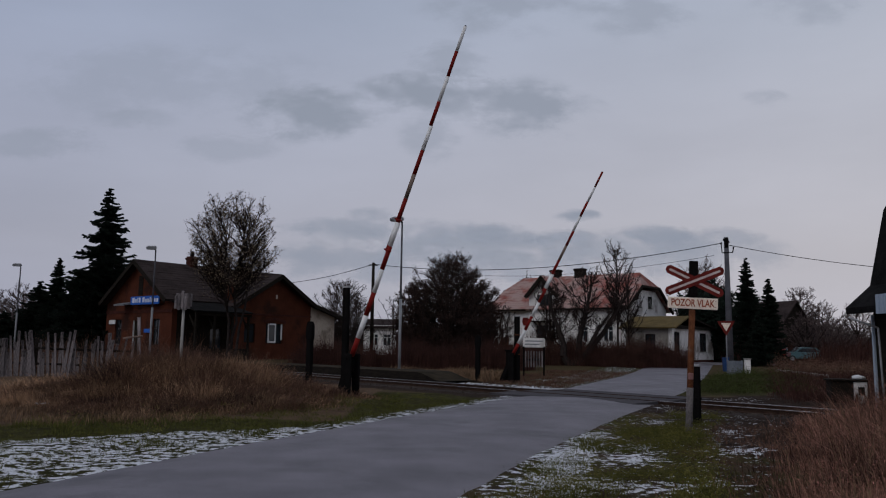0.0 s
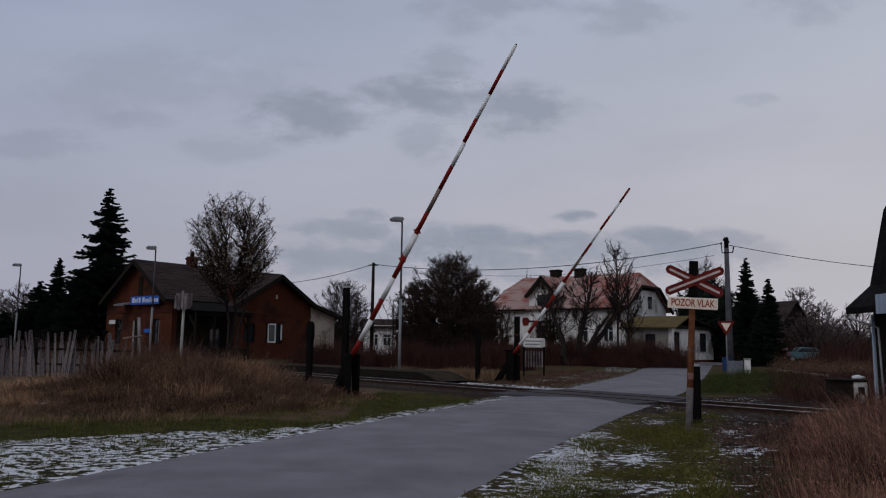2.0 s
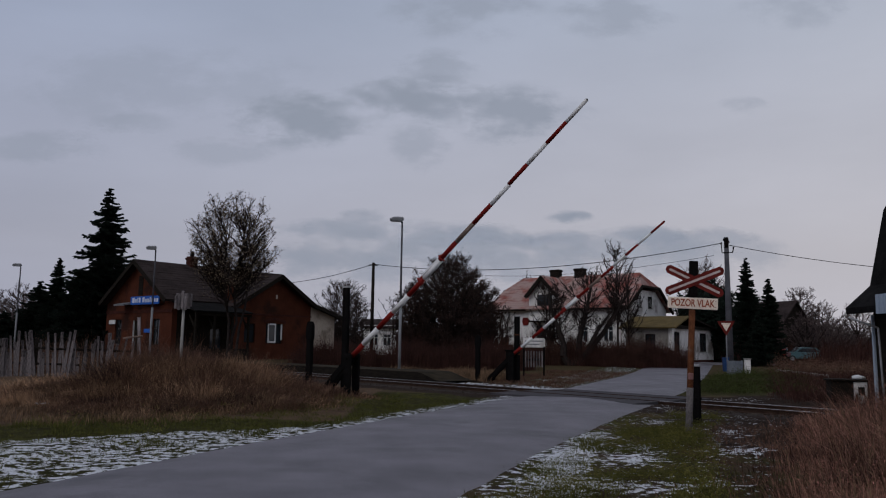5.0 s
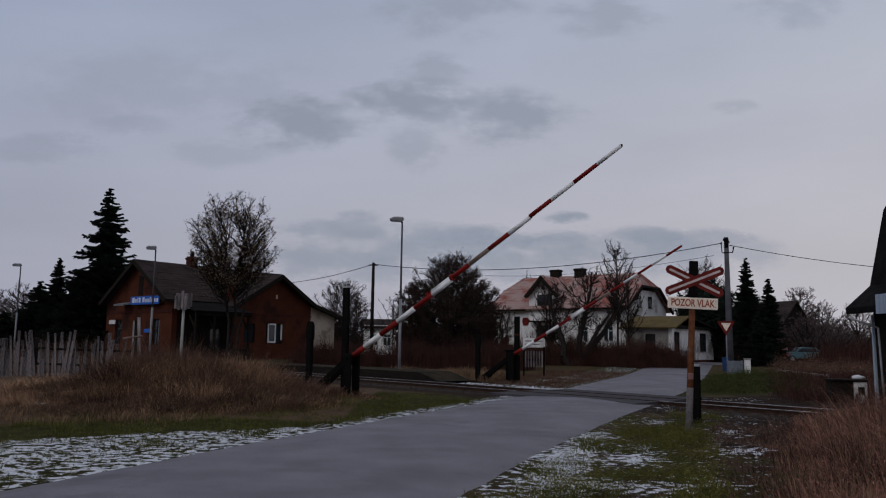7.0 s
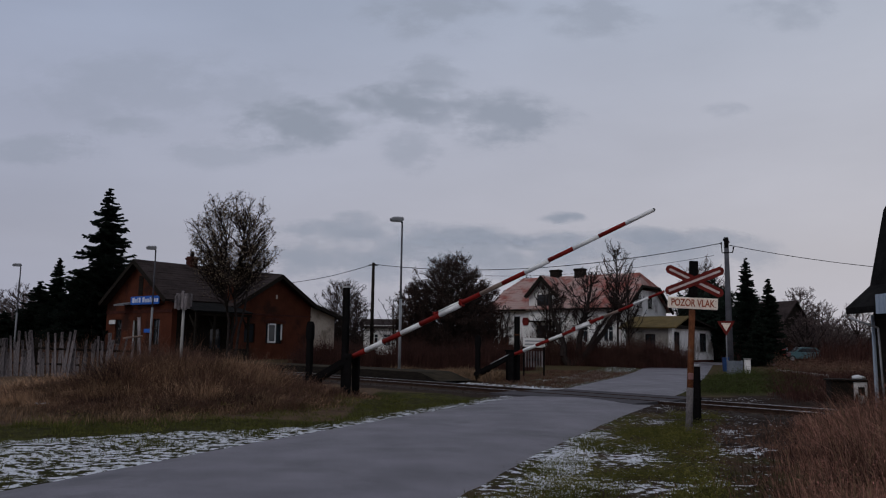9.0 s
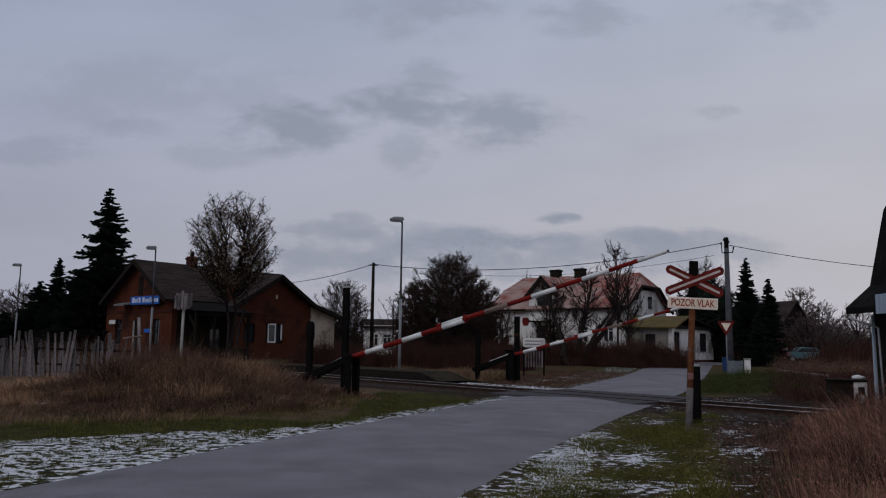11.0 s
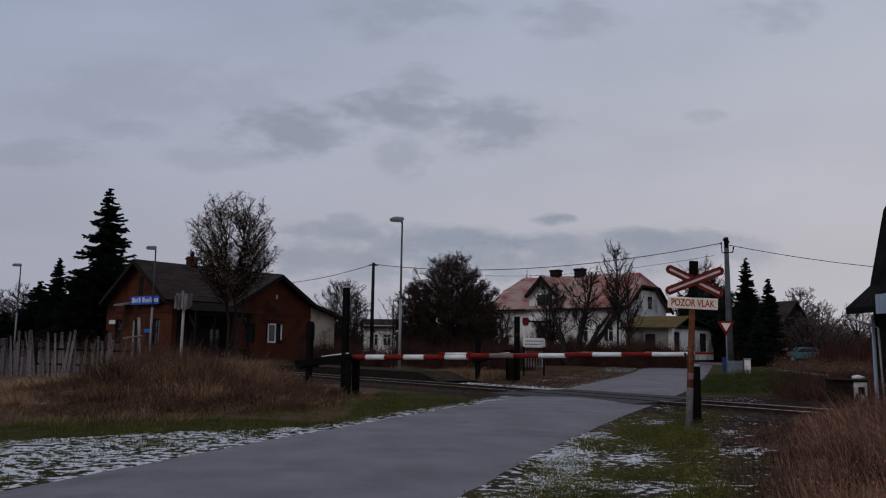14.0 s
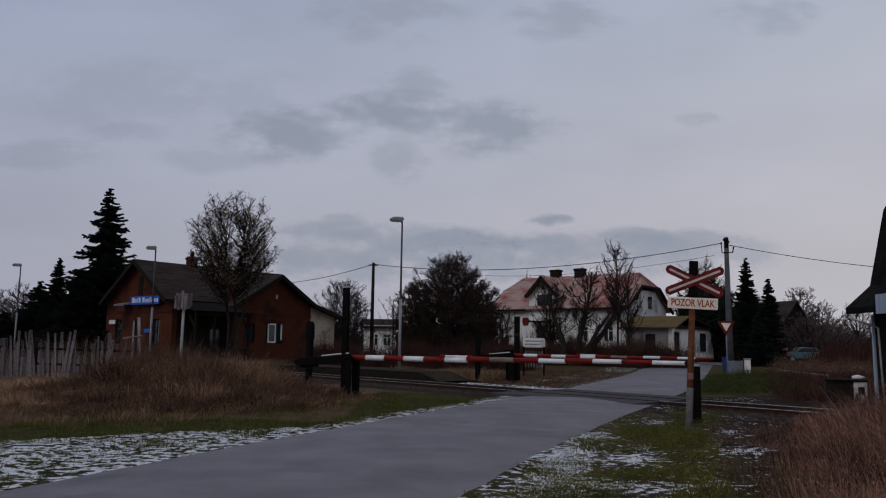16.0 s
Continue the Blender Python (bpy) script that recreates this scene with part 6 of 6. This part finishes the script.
ribbons("platform_weeds", scatter(500, 145, -16, 2, 24, 46, lambda x, y: 0.8 if 4.1 < across(x, y) - RAIL_N - 0.72 < 5.0 and road_off(x, y) < -3.2 else 0), 0.3, 0.3, 16, 0.010, STRAW, "straw fringe along the back of the platform", "grass", 155, 0.9)
ribbons("lodged_straw", scatter(1100, 72, -22, -3, 16.5, 24, lambda x, y: (0.35 + 0.7 * mound(x, y)) if bank(x, y) else 0), 0.42, 0.6, 26, 0.008, DEAD_BROWN, "flattened brown straw on the bank", "grass", 73, 1.5)
ribbons("rough_grass", scatter(1300, 74, -22, -3, 14.5, 29, lambda x, y: 1.0 if road_off(x, y) < -5.2 and not mound(x, y) > 0.5 and (y < 20.5 or (x < -9 and y > 25.8)) else 0), 0.26, 0.4, 24, 0.007, STRAW, "short rough straw at the foot of the bank", "grass", 75, 1.0)
ribbons("grass_specks", scatter(900, 76, -12, 2, 7.5, 15, lambda x, y: 1.0 if -6.2 < road_off(x, y) < -2.5 else 0), 0.07, 0.25, 7, 0.005, GREEN, "sparse grass tips through thin snow", "grass", 77, 0.9)
ribbons("grass_specks", scatter(500, 78, 0, 9, 7, 16, lambda x, y: 1.0 if 4.3 < road_off(x, y) < 7 else 0), 0.13, 0.25, 12, 0.005, DEAD_BROWN, "short dead stalks on bare soil", "grass", 79, 0.9)
ribbons("short_grass", scatter(900, 82, 2, 14, 27, 50, lambda x, y: 1.0 if -7 < road_off(x, y) < -2.45 and across(x, y) > RAIL_N + 3.6 else 0), 0.14, 0.4, 12, 0.011, LITTER, "short brown grass beyond the track", "grass", 83, 0.8)


def leafage(name, points, height, radius, count, size, mat, label, category, seed, flat=1.0):
    """Uneven clumps of small crumpled leaves and broken stalks over the ground."""
    rng = random.Random(seed)
    verts, faces = [], []
    for (px, py, hs) in points:
        hs = max(0.25, hs)
        z0 = ground_z(px, py)
        for b in range(int(count * min(1.3, hs))):
            ox, oy = px + rng.gauss(0, radius * 0.5), py + rng.gauss(0, radius * 0.5)
            fall = math.exp(-((ox - px) ** 2 + (oy - py) ** 2) / (radius * radius))
            p = Vector((ox, oy, z0 + height * hs * fall * rng.random() ** 0.6))
            u = Vector((rng.gauss(0, 1), rng.gauss(0, 1), rng.gauss(0, flat))).normalized() * size * rng.uniform(0.5, 1.5)
            v = Vector((rng.gauss(0, 1), rng.gauss(0, 1), rng.gauss(0, 1))).normalized() * size * rng.uniform(0.25, 0.6)
            i = len(verts)
            verts += [p - u, p + v, p + u * 0.9, p - v]
            faces += [(i, i + 1, i + 2), (i, i + 2, i + 3)]
    return tagged(raw(name, verts, faces, mat), label, category, kind="stuff")


leafage("bramble_leaves", scatter(900, 91, 2, 18, 6, 21, brambles), 0.95, 0.55, 110, 0.015, RUSSET_LEAF, "russet withered leaves on the bramble tangle", "brambles", 92)
leafage("dead_leaves", scatter(640, 93, -16, -2.5, 16, 27, lambda x, y: mound(x, y) if noise.noise(Vector((x * 0.7, y * 0.7, 5))) > -0.25 and x > -11 else 0), 1.0, 0.65, 170, 0.017, LITTER, "brown dead weeds matted on the bank", "weeds", 94)
leafage("green_weeds", scatter(520, 95, 0, 11, 6.5, 19, lambda x, y: 1.0 if 2.7 < road_off(x, y) < 4.8 - 0.35 * smooth_step((y - 11) / 3) and across(x, y) < RAIL_N - 2.5 and noise.noise(Vector((x * 0.9, y * 0.9, 2))) > 0.0 else 0), 0.22, 0.24, 75, 0.014, WEED_GREEN, "low olive-green weeds beside the snow", "weeds", 96)
leafage("green_weeds", scatter(220, 97, 9, 24, 28, 47, lambda x, y: 1.0 if 2.8 < road_off(x, y) < 6.8 and across(x, y) > RAIL_N + 3.5 else 0), 0.40, 0.7, 90, 0.026, BANK_GREEN, "green overgrown bank beyond the track", "weeds", 98)
leafage("dead_leaves", scatter(500, 99, 13, 34, 24, 47, lambda x, y: 1.0 if road_off(x, y) > 5.8 and abs(across(x, y) - RAIL_N - 0.7) > 2.8 else 0), 0.42, 0.8, 90, 0.024, LITTER, "brown withered growth beyond the track", "weeds", 100)
leafage("dead_leaves", scatter(420, 101, 22, 44, 46, 63, lambda x, y: 1.0 if 0.425 < x / y < 0.72 else 0), 0.75, 1.0, 60, 0.06, LITTER, "brown withered growth on the far plot", "weeds", 102)
leafage("green_weeds", scatter(200, 103, -12, 3, 7.5, 24, lambda x, y: 1.0 if -8 < road_off(x, y) < -3.6 and 12.5 < y < 24 and across(x, y) < RAIL_N - 2.2 else 0), 0.14, 0.3, 45, 0.018, WEED_GREEN, "low olive-green weeds at the foot of the bank", "weeds", 104)
ribbons("lodged_straw", scatter(320, 105, -13.5, -8.6, 17.6, 21.5, lambda x, y: 0.8 if road_off(x, y) < -6 and noise.noise(Vector((x * 0.8, y * 0.8, 12))) > -0.1 else 0), 0.40, 0.6, 40, 0.005, PALE_STRAW, "bleached straw lying flat on the bank", "grass", 106, 1.7)
ribbons("lodged_straw", scatter(170, 107, -8.2, -5.4, 18.2, 21.5, lambda x, y: 0.9 if mound(x, y) and noise.noise(Vector((x * 0.9, y * 0.9, 14))) > 0.1 else 0), 0.62, 0.5, 34, 0.0045, PALE_STRAW, "bleached straw tufts on the bank", "grass", 108, 1.3)
leafage("hedge_leaves", scatter(440, 109, 4.2, 17.5, 54.5, 62, lambda x, y: 1.0 if abs(y - 57.4 + 0.25 * (x - 12)) < 1.2 else 0), 1.7, 0.8, 70, 0.038, LITTER, "dull reddish-brown leaves left on the garden hedge", "hedge", 110)
leafage("hedge_leaves", scatter(400, 111, -9.5, 5.5, 48, 54, lambda x, y: 1.0 if abs(y - 50.8) < 1.4 else 0), 1.45, 0.8, 80, 0.035, TWIG_RED, "dull reddish leaves left on the platform hedge", "hedge", 112)
# the far tree line all round
far_pts = []
rng = random.Random(70)
for k in range(900):
    a = rng.uniform(-1.0, 1.0)
    d = rng.uniform(150, 230)
    far_pts.append((math.sin(a) * d, math.cos(a) * d, rng.uniform(0.5, 1.1)))
ribbons("far_woods", far_pts, 6.5, 3.0, 22, 0.16, TWIG, "distant bare winter woods along the horizon", "woods", 71, 0.3)

# ---- the old picket fence on the bank ----
fence = thing("picket_fence", pose(0, 0, 0), "crooked old fence of grey split pickets on the bank", "fence")
rng = random.Random(80)
fa, fb = Vector((-14.9, 25.2, 0)), Vector((-10.2, 25.4, 0))
bm = bmesh.new()
box(bm, -0.05, 0.05, -0.012, 0.012, 0, 1.0, 0.006)
for v in bm.verts:
    if v.co.z > 0.9:
        v.co.x *= 0.75
pk = part("picket", bm, TIMBER_GREY, fence)
n = 58
for k in range(n):
    t = k / (n - 1) + rng.uniform(-0.008, 0.008)
    p = fa.lerp(fb, t)
    z = ground_z(p.x, p.y)
    ob = pk if k == 0 else new("picket", pk.data)
    ob.parent = fence
    hgt = rng.choice((0.9, 1.2, 1.3, 1.35, 1.45, 1.55)) * rng.uniform(0.95, 1.05)
    ob.matrix_local = Matrix.Translation((p.x, p.y + rng.uniform(-0.03, 0.03), z - 0.2)) @ pose(0, 0, 0, rng.uniform(-5, 5), (-9 + 15 * t + rng.gauss(0, 5)), rng.uniform(-20, 20)) @ Matrix.Diagonal((rng.uniform(0.6, 1.5), 1, hgt + 0.15, 1))
for hz in (0.5, 1.0):
    bm = bmesh.new()
    rod(bm, (fa.x - 0.2, fa.y + 0.06, ground_z(fa.x, fa.y) + hz), (fb.x + 0.2, fb.y + 0.06, ground_z(fb.x, fb.y) + hz), 0.04, n=7)
    part("fence_rail", bm, TIMBER_DARK, fence)
bm = bmesh.new()
rod(bm, (-9.92, 25.6, 0.1), (-10.07, 25.60, 2.36), 0.06, 0.05, 8)
part("fence_post", bm, TIMBER_GREY, fence, "pale leaning end post")
bm = bmesh.new()
rod(bm, (-10.53, 25.55, 1.66), (-9.90, 25.55, 1.75), 0.035, 0.03, 7)
part("fence_rail", bm, WORN, fence, "pale broken rail")
for k in range(4):
    p = fa.lerp(fb, k / 3)
    z = ground_z(p.x, p.y)
    bm = bmesh.new()
    rod(bm, (p.x, p.y + 0.14, z - 0.3), (p.x + 0.05, p.y + 0.14, z + 1.25), 0.07, 0.06, 8)
    part("fence_post", bm, TIMBER_DARK, fence)


bm = bmesh.new()
px, py = -9.10, 17.77
for k in range(4):
    slab(bm, (-0.14 + k * 0.08, -0.09, 0.03 + 0.03 * (k % 2)), (-0.06 + k * 0.08, -0.09, 0.06 - 0.03 * (k % 2)), (-0.06 + k * 0.08, 0.1, 0.07 - 0.03 * (k % 2)), (-0.14 + k * 0.08, 0.1, 0.04 + 0.03 * (k % 2)), 0.02)
bmesh.ops.translate(bm, vec=(px, py, ground_z(px, py) + 0.02), verts=bm.verts)
tagged(link("paper_scrap", bm, SNOW), "crumpled white scrap lying on the straw", "litter")


# ---- drifting grey clouds on the overcast ----
def cloud_material():
    m = bpy.data.materials.new("soft_grey_cloud")
    m.use_nodes = True
    n, l = m.node_tree.nodes, m.node_tree.links
    n.clear()
    out = n.new("ShaderNodeOutputMaterial")
    mix = n.new("ShaderNodeMixShader")
    clear = n.new("ShaderNodeBsdfTransparent")
    glow = n.new("ShaderNodeEmission")
    glow.inputs[0].default_value = (0.262, 0.295, 0.365, 1)
    tc = n.new("ShaderNodeTexCoord")
    info = n.new("ShaderNodeObjectInfo")
    at = n.new("ShaderNodeVertexColor")
    at.layer_name = "thickness"
    nz = n.new("ShaderNodeTexNoise")
    nz.inputs["Scale"].default_value, nz.inputs["Detail"].default_value, nz.inputs["Roughness"].default_value = 0.011, 6, 0.56
    place = n.new("ShaderNodeVectorMath")
    place.operation = "ADD"
    far = n.new("ShaderNodeMath")
    far.operation = "MULTIPLY"
    far.inputs[1].default_value = 7000.0
    l.new(info.outputs["Random"], far.inputs[0])
    flat = n.new("ShaderNodeVectorMath")
    flat.operation = "MULTIPLY"
    flat.inputs[1].default_value = (0.8, 0.3, 1.7)
    l.new(tc.outputs["Object"], flat.inputs[0])
    l.new(flat.outputs[0], place.inputs[0])
    l.new(far.outputs[0], place.inputs[1])
    l.new(place.outputs[0], nz.inputs[0])
    add = n.new("ShaderNodeMath")
    add.operation = "MULTIPLY_ADD"
    l.new(nz.outputs[0], add.inputs[0])
    add.inputs[1].default_value = 2.3
    sep = n.new("ShaderNodeSeparateColor")
    l.new(at.outputs[0], sep.inputs[0])
    l.new(sep.outputs[0], add.inputs[2])
    mr = n.new("ShaderNodeMapRange")
    mr.interpolation_type = "SMOOTHSTEP"
    mr.inputs[1].default_value, mr.inputs[2].default_value = 1.28, 2.12
    mr.inputs[3].default_value, mr.inputs[4].default_value = 0.0, 1.0
    l.new(add.outputs[0], mr.inputs[0])
    edge = n.new("ShaderNodeMath")
    edge.operation = "MULTIPLY"
    l.new(mr.outputs[0], edge.inputs[0])
    l.new(sep.outputs[1], edge.inputs[1])
    l.new(edge.outputs[0], mix.inputs[0])
    l.new(clear.outputs[0], mix.inputs[1])
    l.new(glow.outputs[0], mix.inputs[2])
    l.new(mix.outputs[0], out.inputs[0])
    return m


CLOUD = cloud_material()
clouds = []


def cloud(x, y, z, w, h, drift, strength=1.0):
    """A flat-based grey cloud far away, one shallow lens of vapour."""
    nu, nv = 24, 12
    verts, faces, col = [], [], []
    for j in range(nv + 1):
        for i in range(nu + 1):
            u, v = 2 * i / nu - 1, 2 * j / nv - 1
            r = math.sqrt(u * u + v * v)
            t = max(0.0, 1 - r)
            verts.append((u * w, -40 * t, v * h))
            col.append((t ** 0.75, smooth_step(t * 2.2) * strength, 0, 1))
    for j in range(nv):
        for i in range(nu):
            a = j * (nu + 1) + i
            faces.append((a, a + 1, a + nu + 2, a + nu + 1))
    ob = raw("cloud", verts, faces, CLOUD, smooth=True)
    at = ob.data.color_attributes.new("thickness", "FLOAT_COLOR", "POINT")
    at.data.foreach_set("color", np.array(col, dtype=np.float32).ravel())
    ob.visible_shadow = False
    m = pose(x, y, z)
    ob.matrix_world = m
    tagged(ob, "soft grey cloud drifting under a pale overcast", "cloud", "drifting clouds", "structure")
    clouds.append((ob, m, Vector(drift)))


cloud(-324, 1800, 559, 229, 98, (-58, 0, -54), 0.90)
cloud(-42, 1800, 610, 229, 74, (-80, 0, -51), 0.90)
cloud(191, 1800, 571, 209, 98, (-77, 0, -54), 0.80)
cloud(-2, 1800, 695, 149, 61, (-80, 0, -65), 0.50)
cloud(-27, 1800, 500, 109, 92, (-71, 0, -54), 0.45)
cloud(-166, 1800, 309, 89, 26, (-63, 0, -14), 0.65)
cloud(-231, 1800, 269, 209, 42, (-24, 0, -7), 0.75)
cloud(97, 1800, 254, 248, 48, (-71, 0, -9), 0.85)
cloud(275, 1800, 256, 119, 39, (-48, 0, -9), 0.75)
cloud(321, 1800, 313, 76, 22, (-64, 0, -12), 0.95)
cloud(509, 1800, 255, 149, 48, (-48, 0, -4), 0.85)
cloud(685, 1800, 268, 119, 35, (-64, 0, -4), 0.55)
cloud(132, 1800, 824, 258, 92, (-280, 0, -25), 0.55)
cloud(468, 1800, 814, 189, 79, (-181, 0, -16), 0.50)
cloud(-962, 1800, 470, 229, 57, (18, 0, -28), 0.50)
cloud(-757, 1800, 534, 139, 44, (-22, 0, -34), 0.35)
cloud(777, 1800, 605, 89, 33, (-164, 0, -58), 0.35)
cloud(-519, 1800, 462, 189, 48, (-47, 0, -29), 0.35)
cloud(-79, 1800, 206, 497, 35, (-47, 0, -2), 0.50)
cloud(890, 1800, 843, 189, 70, (-100, 0, -27), 0.40)
cloud(335, 1800, 566, 89, 55, (-81, 0, -56), 0.35)
cloud(-191, 1830, 202, 333, 82, (-32, 0, -0), 0.60)
cloud(135, 1830, 212, 372, 86, (-32, 0, -0), 0.62)
cloud(432, 1830, 227, 333, 78, (-24, 0, -0), 0.60)
cloud(-28, 1830, 263, 294, 59, (-40, 0, -7), 0.50)
cloud(663, 1830, 230, 235, 67, (-24, 0, -0), 0.45)
cloud(-677, 1830, 637, 509, 137, (-31, 0, -35), 0.30)


# ---- what moves ----
def motions():
    near_rows = ((0, 65.8), (0.5, 65.1), (1, 61.2), (1.5, 57.7), (2, 54.9), (2.5, 53.0), (3, 49.2), (3.5, 46.2), (4, 45.1), (4.2, 44.0), (6.3, 32.65), (6.5, 32.1), (7, 30.1), (7.5, 26.6), (8, 25.45), (8.5, 23.1), (9, 19.95), (9.2, 19.35),
                 (11.3, 11.95), (11.5, 10.2), (11.7, 8.85), (11.9, 7.5), (12.1, 7.1), (12.5, 7.0), (12.7, 6.1), (12.9, 4.6), (13.1, 2.8), (13.3, 1.85), (13.5, 1.2), (13.9, 1.2), (14.1, 0.95), (14.3, 0.2), (14.5, 0.05), (16, 0.05))
    far_rows = ((0, 59.6), (0.5, 59.2), (1, 56.3), (1.5, 52.5), (2, 50.1), (2.5, 48.3), (3, 45.2), (3.5, 42.8), (4, 41.6), (4.2, 40.7), (6.3, 31.6), (6.5, 31.1), (7, 28.8), (7.5, 25.9), (8, 24.9), (8.5, 22.7), (9, 19.8), (9.2, 19.2),
                (11.3, 11.6), (11.5, 9.8), (11.9, 7.45), (12.5, 7.2), (12.7, 6.5), (12.9, 5.4), (13.1, 3.7), (13.3, 2.85), (13.5, 2.2), (13.9, 1.3), (14.1, 0.9), (14.3, 0.3), (14.5, -0.3), (16, -0.3))
    for boom, rows in ((near_boom, near_rows), (far_boom, far_rows)):
        walk(boom, [(t, pose(0.08, 0, 1.205, 0, -a, 0)) for t, a in rows])
    for cloud, m, drift in clouds:
        walk(cloud, [(0, m), (16, Matrix.Translation(drift) @ m)])


motions()
